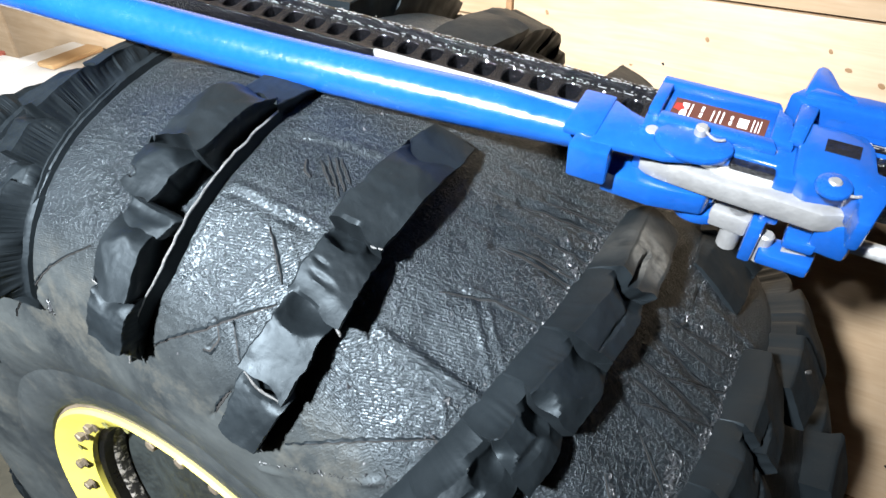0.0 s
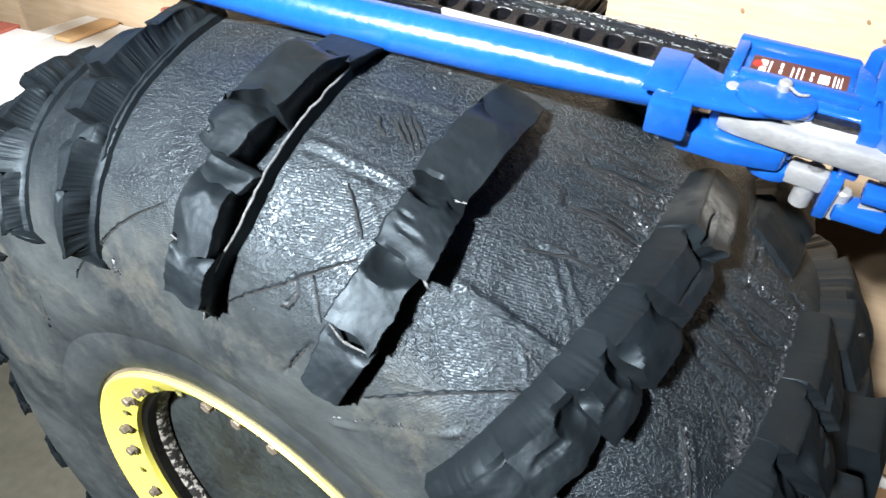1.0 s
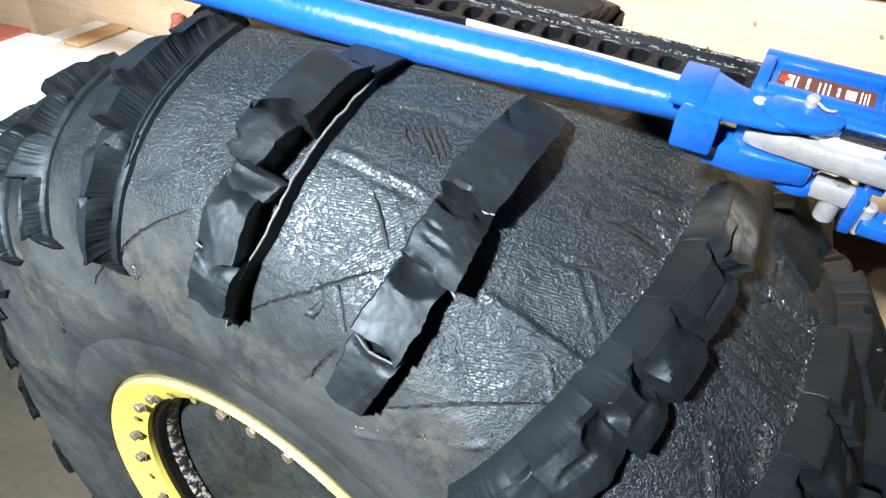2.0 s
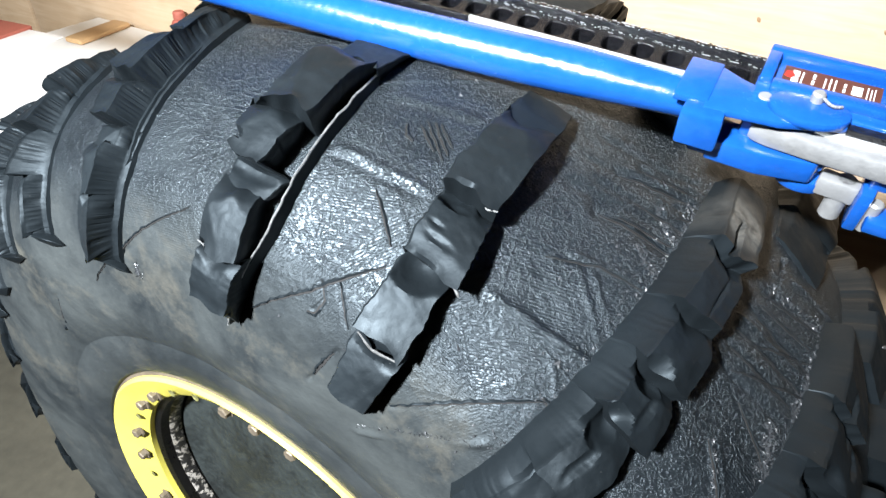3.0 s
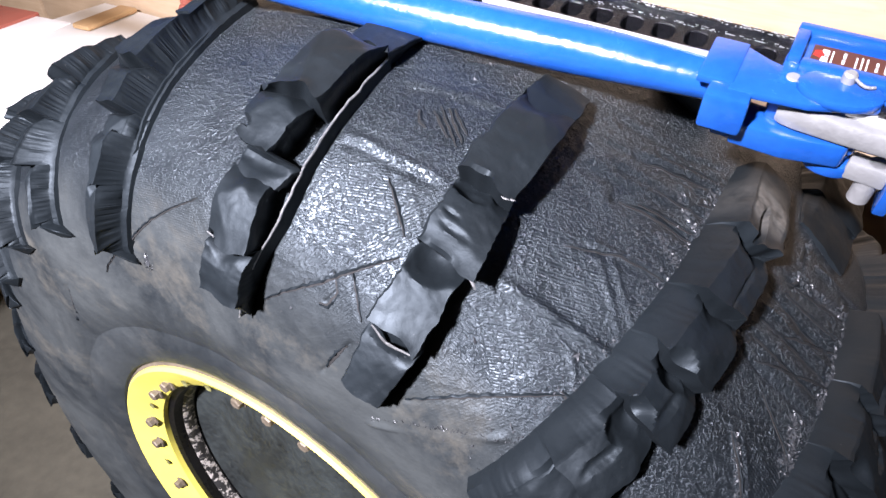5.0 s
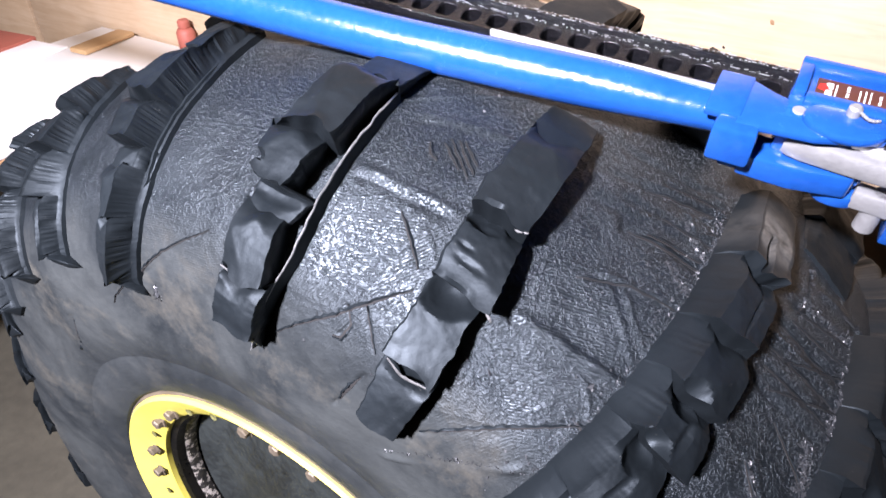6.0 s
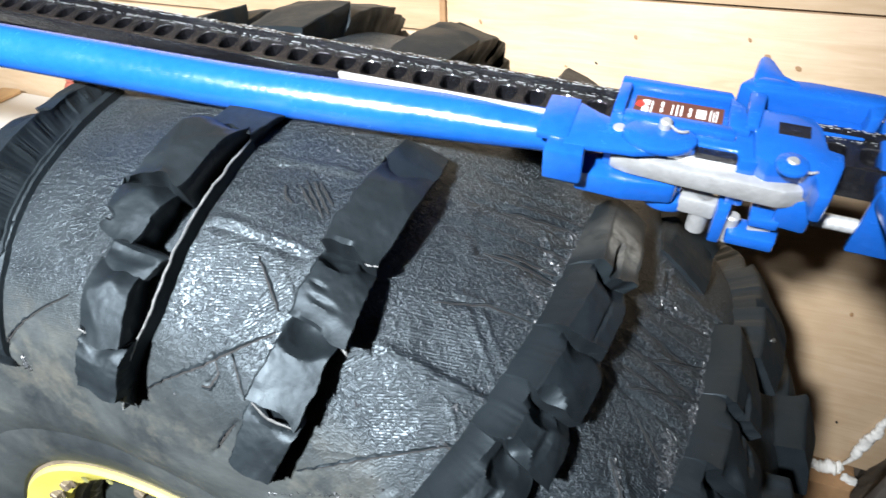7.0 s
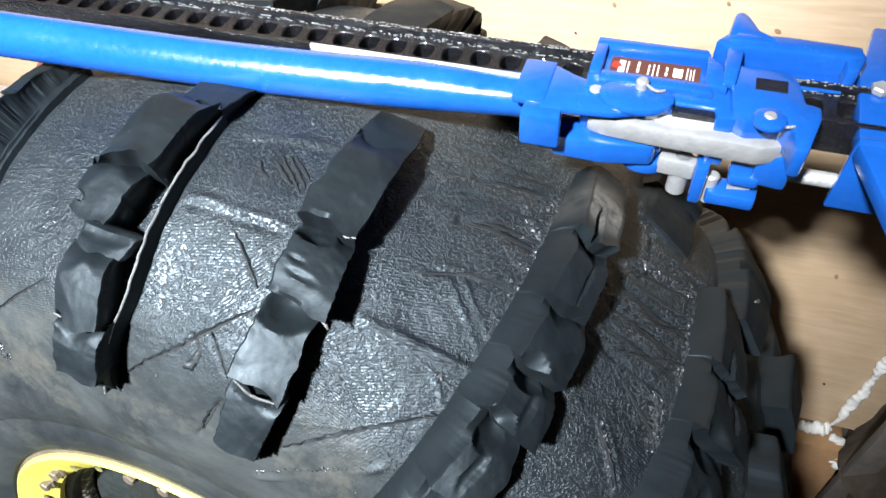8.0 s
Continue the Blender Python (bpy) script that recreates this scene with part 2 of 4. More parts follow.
tyre = thing("tyre", SHED @ pose(0, 0, 0), "large black mud tyre with hand-carved tread lugs, standing upright", "tyre")
hub = pose(0, 0, HUB_Z)

# marks left by the carving tool: (theta, psi) from and to, half width in metres, height (minus: a groove)
MARKS = []


def mark(t0, p0, t1, p1, half, height):
    a, b = on_tyre(t0, p0), on_tyre(t1, p1)
    MARKS.append((a, b, half, height, (a + b) / 2, (b - a).length * 0.56 + 0.012))


# raised ribs left between two strokes of the gouge
mark(25.8, -45.6, 35.2, -42.0, 0.0032, 0.0034)
mark(10.0, -38.4, 18.4, -36.6, 0.0032, 0.0024)
mark(10.0, -40.4, 18.0, -38.6, 0.0035, -0.0020)
mark(10.0, -23.0, 17.4, -18.4, 0.0030, 0.0022)
mark(10.4, -24.6, 17.0, -20.2, 0.0034, -0.0018)
mark(9.3, -20.4, 16.5, -8.4, 0.0020, 0.0012)
mark(29.5, -29.8, 34.7, -38.9, 0.0020, 0.0016)
mark(30.3, -28.3, 35.2, -36.2, 0.0020, 0.0016)
mark(24.4, -90.0, 33.7, -68.4, 0.0026, 0.0034)
mark(44.7, -32.4, 49.1, -40.9, 0.0022, 0.0018)
mark(45.6, -31.9, 50.0, -40.2, 0.0022, 0.0016)
mark(-8.7, -15.7, 4.8, -12.9, 0.0030, 0.0016)
# cut lines and gouged streaks
mark(7.4, -82.8, 18.9, -54.1, 0.0016, -0.0022)
mark(15.0, -64.5, 16.0, -68.5, 0.0016, -0.0026)
mark(16.0, -68.5, 15.4, -72.0, 0.0016, -0.0020)
mark(16.4, -62.3, 19.0, -70.3, 0.0015, -0.0014)
mark(25.9, -78.3, 34.6, -53.0, 0.0018, -0.0018)
mark(28.2, -30.7, 34.8, -24.5, 0.0035, -0.0022)
mark(25.0, -18.5, 33.9, -12.2, 0.0060, -0.0030)
mark(24.6, -6.1, 33.5, -1.9, 0.0040, -0.0022)
mark(25.0, -12.0, 33.5, -6.5, 0.0030, -0.0018)
mark(31.3, -8.1, 35.0, -14.0, 0.0022, 0.0020)
mark(31.9, -8.2, 33.9, -4.3, 0.0022, 0.0020)
mark(-11.3, -83.0, 0.0, -64.8, 0.0016, -0.0020)
mark(42.8, -12.9, 54.3, -1.0, 0.0030, -0.0016)
mark(43.2, -20.0, 52.0, -12.0, 0.0026, -0.0014)
mark(45.5, 0.7, 52.6, 4.3, 0.0040, 0.0030)
mark(32.7, -46.9, 34.9, -51.5, 0.0020, 0.0014)
mark(14.8, -41.1, 18.1, -49.3, 0.0016, -0.0014)
mark(15.8, -39.6, 18.9, -46.7, 0.0018, 0.0012)
mark(17.4, -88.0, 19.2, -76.0, 0.0018, -0.0026)
mark(-36.0, -91.3, -42.6, -97.0, 0.0022, -0.0030)
mark(-34.8, -90.5, -36.0, -91.3, 0.0026, -0.0022)

# a fan of gouged streaks, and long strokes beyond the next lug
for t0, p0, t1, p1, half, depth in ((27.3, -10.0, 34.3, -3.8, 0.0042, -0.0034), (28.7, -6.2, 34.1, -2.0, 0.0034, -0.0030), (28.0, -8.2, 34.2, -2.9, 0.0018, 0.0016), (27.7, -19.0, 34.7, -15.0, 0.0070, -0.0042), (29.4, -4.2, 33.6, -0.6, 0.0022, -0.0020),
                                   (26.6, -14.5, 34.4, -9.8, 0.0036, -0.0026), (28.8, -29.0, 34.6, -24.2, 0.0026, 0.0026), (42.3, -9.2, 51.0, -5.6, 0.0040, -0.0030), (42.0, -14.2, 51.0, -10.2, 0.0046, -0.0032),
                                   (42.4, -4.8, 51.0, 0.4, 0.0036, -0.0026), (42.2, -11.8, 50.8, -7.9, 0.0018, 0.0016), (42.0, -18.0, 50.6, -14.6, 0.0030, -0.0024), (42.2, -22.0, 50.0, -19.0, 0.0034, -0.0026), (44.0, 2.0, 44.3, -2.6, 0.0016, -0.0030)):
    mark(t0, p0, t1, p1, half, depth)

# flat facets where a slice was pared away: centre (theta, psi), tilt along and across, half sizes in metres
FACETS = []


def facet(t, p, half, depth, slope):
    FACETS.append((on_tyre(t, p), half, depth, slope))


facet(14.0, -52, 0.045, 0.0022, Vector((0.05, 0.0, 0.03)))
facet(14.5, -30, 0.040, 0.0018, Vector((-0.04, 0.0, -0.03)))
facet(29.0, -58, 0.045, 0.0024, Vector((0.04, 0.03, 0.0)))
facet(28.5, -22, 0.045, 0.0026, Vector((-0.05, 0.02, 0.0)))
facet(29.5, -38, 0.030, 0.0014, Vector((0.0, 0.05, 0.03)))
facet(14.5, -70, 0.030, 0.0012, Vector((0.0, -0.04, 0.03)))
facet(0.0, -45, 0.050, 0.0022, Vector((0.05, 0.02, 0.0)))
facet(46.0, -26, 0.050, 0.0024, Vector((0.03, 0.03, 0.0)))
facet(47.0, -6, 0.040, 0.0026, Vector((-0.03, 0.03, 0.02)))


def relief(at, psi):
    h = noise.noise(at * 9) * 0.0025 + noise.noise(at * 45) * 0.0006
    if abs(psi) < 84:
        h += noise.noise(at * 130) * 0.0004 + noise.noise(at * 340) * (0.00030 if psi > -45 else 0.00014)
    for c, half, depth, slope in FACETS:
        d = at - c
        k = d.length / half
        if k < 1:
            h += (d.dot(slope) - depth) * (1 - k * k) ** 2
    for a, b, half, height, mid, reach in MARKS:
        if (at - mid).length > reach:
            continue
        ab = b - a
        f = (at - a).dot(ab) / ab.length_squared
        if -0.05 < f < 1.05:
            d = (at - a - ab * f)
            d = d.length
            # the chord lies under the bulging surface: allow for its sag
            sag = ab.length_squared / 8 / 0.4 * 4 * max(0, f * (1 - f))
            d = math.sqrt(max(0, d * d - sag * sag)) if d > sag else 0.0
            if d < 2.2 * half:
                fade = min(1, max(0, (f + 0.05) * 9), max(0, (1.05 - f) * 9))
                h += height * math.exp(-(d / half) ** 2) * fade * (0.75 + 0.5 * noise.noise(at * 60))
    return h


def sheet(thetas, psis):
    verts = []
    for t in thetas:
        for q in psis:
            verts.append(on_tyre(t, q, relief(on_tyre(t, q), q)))
    return verts


def carcass():
    thetas = [-60 + x * 0.7 for x in range(50)] + [-25 + x * 0.3 for x in range(100)] + [5 + x * 0.16 for x in range(219)] + [40.1 + x * 0.25 for x in range(120)] + [73 + x * 3.0 for x in range(0, 76)]
    psis = [-128 + k * 2 for k in range(16)] + [-96 + 0.3 * k for k in range(338)] + [5.6 + 3 * k for k in range(42)]
    n = len(psis)
    verts = sheet(thetas, psis)
    faces = []
    for i in range(len(thetas)):
        j = (i + 1) % len(thetas)
        for k in range(n - 1):
            faces.append((i * n + k, i * n + k + 1, j * n + k + 1, j * n + k))
    me = bpy.data.meshes.new("carcass")
    me.from_pydata(verts, [], faces)
    me.materials.append(CARCASS)
    me.shade_smooth()
    flat = [(radians(t) * 0.5, q * 0.0042) for t in thetas for q in psis]
    layer = me.uv_layers.new(name="UVMap")
    index = np.empty(len(me.loops), dtype=np.int32)
    me.loops.foreach_get("vertex_index", index)
    layer.data.foreach_set("uv", np.array(flat)[index].ravel())
    ob = new("carcass", me)
    ob.parent = tyre
    ob.matrix_basis = hub
    ob["label"] = "carved black rubber with fine tool marks"


carcass()


def lug(blocks, seed, slope=0.5, side=-1, dust=(), under=0.9, torn=1.0, streak=0.0, bulge=0.0, foot=None, flank=None, scoops=(), fine=True):
    """One tread lug, torn into blocks: (psi from, psi to, left from, to, right from, to, height from, to), degrees and millimetres.
    slope: degrees that the left flank leans out; under: degrees that the right flank is cut back; flank: the lug's own theta, where that flank leans out to an even foot instead;
    streak: grooves down that flank; dust: worn places (psi, radius); scoops: gouges (psi, place across, radius in psi, radius across, depth)."""
    rnd = random.Random(seed * 17 + 3)
    bm = bmesh.new()
    layer = bm.verts.layers.float.new("dust")
    rows = []
    tops = 25 if fine else 9
    us = [0.0, 0.012, 0.04] + [0.04 + 0.93 * k / (tops - 1) for k in range(1, tops)] + [0.99, 1.0]
    # pared planes: each block has a few flat cuts that meet in creases
    planes = []
    for bi in range(len(blocks)):
        cuts = []
        for q in range(3):
            way, steep = rnd.uniform(0, 6.28), rnd.uniform(0.16, 0.5)
            cuts.append((rnd.uniform(0.0, 0.07), steep * math.cos(way), steep * math.sin(way)))
        planes.append(cuts)

    def waver(bi, u):
        return torn * (1.9 * noise.noise((seed * 2.1, u * 1.7, bi * 3.7)) + 0.35 * noise.noise((seed * 2.1, u * 5.0, bi * 3.7)))

    for bi, (p0, p1, l0, l1, r0, r1, h0, h1) in enumerate(blocks):
        last, first = bi == len(blocks) - 1, bi == 0
        count = max(8, int((p1 - p0) * (5.0 if flank is not None else 2.6 if fine else 0.7)))
        tilt = 0.22 * noise.noise((seed * 3.1, bi * 2.3, 9))
        reach = rnd.uniform(0.2, 0.36)
        deep = torn * rnd.uniform(0.34, 0.6)
        for k in range(count + 1):
            f = k / count
            f = f + 0.06 * math.sin(2 * math.pi * f)
            psi = p0 + (p1 - p0) * f * 0.99
            h = (h0 + (h1 - h0) * f) * 0.001
            right = r0 + (r1 - r0) * f + noise.noise((seed * 1.7, psi * 0.25, 1)) * 0.25 + noise.noise((seed * 1.7, psi * 0.9, 4)) * 0.09
            right += bulge * (math.sin(math.pi * (0.08 + 0.84 * f)) ** 0.7 - 0.7)
            if flank is not None:
                toe = flank + float(np.interp(psi, (12, 31, 50, 60, 72, 86), (-3.3, -2.0, -1.6, -1.5, -2.3, -4.0)))
                right = min(right - 1.9, toe - 0.35)
            left = l0 + (l1 - l0) * f + noise.noise((seed * 1.7, psi * 0.3, 7)) * 0.3 + noise.noise((seed * 1.7, psi * 1.2, 7)) * 0.08
            w = right - left
            sec = [(left - slope - 0.3, -0.006, 0.0), (left - slope * 0.95, 0.0008, 0.0), (left - slope * 0.6, 0.32 * h, 0.0), (left - slope * 0.25, 0.66 * h, 0.0)]
            if foot:
                # one long smooth slope runs past all the blocks
                sec = [(foot - 0.3, -0.006, 0.0), (foot, 0.0008, 0.0), (foot + 0.35 * (left - foot), 0.010, 0.0), (foot + 0.75 * (left - foot), 0.0165 if h > 0.02 else 0.8 * h, 0.0)]
            for u in us:
                v = 1 + tilt * (u - 0.5)
                for c, gf, gu in planes[bi]:
                    v = min(v, 1.06 + c + gf * (f - 0.5) + gu * (u - 0.5))
                v += 0.05 * max(0, (f - 0.88) / 0.12) ** 2 * (0 if last else 1)
                if not first:
                    edge = reach * (1 + 0.9 * noise.noise((seed * 1.3, bi * 5.1, u * 2.2)))
                    bowl = max(0.0, 1 - f / max(0.05, edge))
                    v -= deep * bowl ** 1.4 * (0.35 + 0.65 * math.sin(math.pi * min(1, 0.1 + 0.85 * u)))
                for ps, uc, rp, ru, depth in scoops:
                    q = ((psi - ps) / rp) ** 2 + ((u - uc) / ru) ** 2
                    if q < 1:
                        v -= depth * (1 - q)
                if u < 0.03:
                    v *= 0.93 + 0.07 * u / 0.03
                if u > 0.995:
                    v *= 0.955
                shift = (waver(bi, u) * f ** 4 if not last else 0.0) + (waver(bi - 1, u) * (1 - f) ** 4 if not first else 0.0)
                lip = 0.0 if last else torn * 0.9 * max(0, (f - 0.8) / 0.2) ** 2 * (0.6 + 0.8 * noise.noise((seed * 2.7, u * 2.4, bi * 1.9)))
                sec.append((left + w * u, h * max(0.12, v), shift + lip))
            cut = streak * (1.2 * noise.noise((seed * 5.3, psi * 0.5, 11)) + 0.8 * noise.noise((seed * 5.3, psi * 1.7, 3)) + 0.5 * noise.noise((seed * 5.3, psi * 4.3, 3)) + 2.0 * noise.noise((seed * 5.3, psi * 0.13, 8)))
            t1, e1, s1 = sec[-1]
            if flank is not None:
                sec[-1] = (t1 + 0.15 * cut, e1, s1)
                low = min(0.0060, 0.4 * e1)
                sec += [(t1 + (toe - t1) * g + cut * 1.2 * math.sin(math.pi * (0.1 + 0.9 * g)), low + (e1 - low) * (1 - g) ** 1.15, s1 * (1 - g)) for g in (0.05, 0.18, 0.34, 0.5, 0.66, 0.82, 0.94, 1.0)]
                sec += [(toe + 0.2, low * 0.75, 0.0), (toe + 0.42, low * 0.55, 0.0), (toe + 0.45, -0.006, 0.0)]
            else:
                wide = under - cut
                sec += [(right - 0.15 * wide, 0.7 * e1, s1 * 0.8), (right - 0.6 * wide, 0.42 * e1, s1 * 0.5), (right - wide, 0.12 * e1, 0.0), (right - wide, -0.006, 0.0)]
            row = []
            for t, o, sh in sec:
                if o > 0.002:
                    at = on_tyre(t, side * psi, o)
                    o += noise.noise(at * 28 + Vector((seed, 0, 0))) * 0.0011 + noise.noise(at * 90) * 0.0006 + (noise.noise(at * 260) * 0.00022 if fine else 0.0)
                row.append(bm.verts.new(on_tyre(t, side * (psi + sh), o)))
                for p, rad in dust:
                    row[-1][layer] = max(row[-1][layer], max(0.0, 1 - abs(psi - p) / rad) * (1 if left + 0.1 * w < t < right - 0.1 * w else 0.2))
            rows.append(row)
    for a, b in zip(rows, rows[1:]):
        for i in range(len(a) - 1):
            bm.faces.new((a[i], a[i + 1], b[i + 1], b[i]))
    bm.faces.new(rows[0])
    bm.faces.new(rows[-1])
    ob = part("lug", bm, LUG, tyre, "", 32)
    ob.matrix_basis = hub
    return ob


def common(theta, wide, seed, side=-1, heights=1.0):
    """A lug like its neighbours, its tears placed by chance."""
    rnd = random.Random(seed)
    cuts = [22 if side < 0 and -65 < theta < 0 else 3, (28 if side < 0 and -65 < theta < 0 else 17) + rnd.uniform(-3, 3), 38 + rnd.uniform(-3, 3), 50 + rnd.uniform(-3, 3), 65 + rnd.uniform(-3, 3), 80]
    blocks = []
    for k, (a, b) in enumerate(zip(cuts, cuts[1:])):
        l, r = theta - wide + rnd.uniform(-0.7, 0.7), theta + rnd.uniform(-0.8, 0.5)
        h0, h1 = rnd.uniform(18, 25) * heights, rnd.uniform(24, 31) * heights
        if k == 0 and cuts[0] > 20:
            h0, h1 = 11, 17
        if k == 4:
            blocks.append((a, b - 3, l, l + 0.4, r, theta, h0, 22 * heights))
            blocks.append((b - 3, b + 2, l + 0.5, theta - 0.4, theta, theta, 21 * heights, 3))
        else:
            blocks.append((a, b, l, l + rnd.uniform(-0.4, 0.4), r, r + rnd.uniform(-0.5, 0.5), h0, h1))
    leaning = side < 0 and -65 < theta < 0
    lug(blocks, seed, 0.6, side, (), 0.6, 1.0, 0.10 if leaning else 0.0, 0.0, None, theta if leaning else None, (), side < 0 and -65 < theta < 90)


# the lugs beside the jack, one by one
lug([(9.5, 17, 18.4, 18.6, 22.4, 22.7, 11, 17), (16.5, 35.5, 18.7, 19.0, 22.8, 23.3, 27, 31), (35.5, 49.5, 19.3, 19.7, 23.3, 24.5, 20, 29),
     (49.5, 64.5, 19.9, 20.1, 23.7, 24.6, 18, 25), (64.5, 78, 20.2, 20.8, 24.7, 24.7, 19, 22), (78, 85, 20.8, 23.6, 24.7, 24.3, 22, 1)], 3, 0.35, -1, (), 1.0, 1.15, 0.0, 0.0, None, None,
    [(37.4, 0.32, 2.4, 0.36, 0.5), (52.0, 0.38, 3.2, 0.48, 0.42), (45.4, 0.45, 0.9, 0.30, 0.07), (43.2, 0.25, 0.6, 0.16, 0.06), (66.4, 0.45, 1.8, 0.5, 0.3)])
lug([(14, 22, 4.4, 4.7, 9.0, 9.0, 9, 16), (22, 38.5, 4.6, 4.1, 8.7, 8.7, 27, 32), (38.5, 50, 2.7, 4.2, 7.6, 7.5, 26, 27), (50, 54.5, 4.3, 4.8, 9.5, 8.6, 15, 18),
     (54.5, 67, 4.3, 5.0, 8.2, 9.2, 25, 27), (67, 79, 4.8, 4.6, 9.3, 9.1, 25, 24), (79, 85, 4.8, 7.6, 9.0, 8.2, 23, 3)], 4, 0.3, -1, (), 0.6, 1.15, 0.0, 0.0, None, None,
    [(67.0, 0.12, 0.9, 0.14, 0.5), (70.5, 0.4, 2.2, 0.5, 0.08), (47.0, 0.08, 1.2, 0.2, 0.4), (52.0, 0.45, 2.0, 0.5, 0.2)])
lug([(12, 27, -11.6, -11.2, -7.6, -7.2, 19, 25), (27, 40, -11.6, -12.2, -6.9, -7.4, 28, 31), (40, 51, -13.6, -12.0, -7.8, -7.2, 27, 29), (51, 56, -11.9, -11.7, -6.8, -7.2, 15, 18),
     (56, 67, -11.7, -11.2, -7.4, -6.4, 25, 26), (67, 80, -11.2, -12.2, -6.0, -6.8, 24, 23), (80, 86, -12.0, -9.4, -7.2, -8.6, 22, 3)], 5, 0.4, -1, [], 1.2, 1.0, 0.10, 0.0, None, -7.0)
lug([(-1, 11, 35.6, 35.8, 38.9, 39.1, 19, 27), (11, 25, 36.2, 35.9, 39.1, 39.2, 22, 29), (25, 36, 36.8, 36.1, 39.9, 40.2, 19, 31), (36.2, 47, 37.1, 36.3, 40.3, 40.8, 17, 31),
     (47.2, 62, 37.0, 36.4, 40.5, 40.7, 17, 30), (62.2, 82, 36.8, 36.4, 40.6, 40.2, 23, 15)], 6, 1.2, -1, [(5, 5)], 1.2, 1.0, 0.0, 0.3, 34.7, None,
    [(37.8, 0.30, 3.2, 0.36, 0.5), (49.0, 0.26, 4.2, 0.34, 0.55), (9.0, 0.42, 4.5, 0.10, 0.3), (20.0, 0.62, 5.0, 0.05, 0.08), (43.0, 0.55, 3.4, 0.10, 0.10), (56.0, 0.4, 5.0, 0.12, 0.12)])
lug([(-2, 9, 51.8, 51.9, 55.4, 56.2, 19, 26), (9, 22, 52.3, 51.8, 56.6, 57.2, 19, 29), (22, 40, 52.4, 51.8, 57.0, 57.2, 17, 30), (40.2, 62, 52.4, 51.8, 56.8, 57.0, 17, 29), (62.2, 80, 52.4, 53.4, 56.6, 56.8, 17, 6)], 7, 0.9, -1, (), 1.2, 1.0, 0.0, 0.4, 51.0, None,
    [(10.0, 0.4, 5.0, 0.10, 0.3), (24.0, 0.3, 4.0, 0.3, 0.4), (16.0, 0.6, 3.0, 0.08, 0.2), (34.0, 0.5, 5.0, 0.2, 0.2)])
for k, th in enumerate((-50.2, -36.0, -21.8, 70.5, 85.0)):
    common(th, 4.6, 10 + k)
for k in range(15):
    common(99.4 + 14.3 * k, 4.6, 40 + k, -1, 0.4 if k > 8 else 1.0)
# the far row, half a pitch on
lug([(4, 13, 43.2, 43.0, 48.6, 48.8, 3, 9), (13, 30, 42.6, 42, 48.6, 48.2, 14, 26), (30, 60, 42, 42, 48, 48, 26, 28), (60, 80, 42, 45, 48, 48, 24, 5)], 71, 0.8, 1)
lug([(2, 14, 55.6, 55.6, 60.4, 61.0, 20, 26), (14, 32, 56, 56, 62.0, 62.4, 27, 30), (32, 60, 56, 56, 62, 62, 27, 29), (60, 80, 56, 59, 62, 62, 24, 5)], 72, 0.8, 1)
for k in range(25):
    th = 2.6 + 14.4 * k
    if k not in (3, 4):
        common(th, 6.2, 80 + k, 1, 1.1)


def rib(points, thick, height, seed, material=LUG):
    """A thin fin of rubber left standing along a lug's foot."""
    bm = bmesh.new()
    rows = []
    for (t0, p0, h0), (t1, p1, h1) in zip(points, points[1:]):
        for k in range(14):
            f = k / 14
            t, p, h = t0 + (t1 - t0) * f, p0 + (p1 - p0) * f, h0 + (h1 - h0) * f
            t += 0.12 * noise.noise((seed, p * 0.3, 2))
            h *= 1 + 0.15 * noise.noise((seed, p * 0.4, 5))
            rows.append([bm.verts.new(on_tyre(t + x * thick, p, y * h)) for x, y in ((-0.6, -0.3), (-0.5, 0.5), (-0.35, 0.95), (0, 1), (0.35, 0.95), (0.5, 0.5), (0.7, -0.3))])
    for a, b in zip(rows, rows[1:]):
        for i in range(6):
            bm.faces.new((a[i], a[i + 1], b[i + 1], b[i]))
    ob = part("rib", bm, material, tyre, "", 50)
    ob.matrix_basis = hub


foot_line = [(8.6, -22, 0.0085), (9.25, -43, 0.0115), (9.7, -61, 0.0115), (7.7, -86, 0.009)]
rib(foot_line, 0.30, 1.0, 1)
# pale crest on the fin: the light it catches is in the colour
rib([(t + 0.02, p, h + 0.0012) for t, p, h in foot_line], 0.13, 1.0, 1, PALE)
rib([(-10.2, -15, 0.003), (-8.9, -31, 0.006), (-8.5, -50, 0.007), (-8.3, -58, 0.006), (-10.6, -78, 0.005)], 0.35, 1.0, 2)


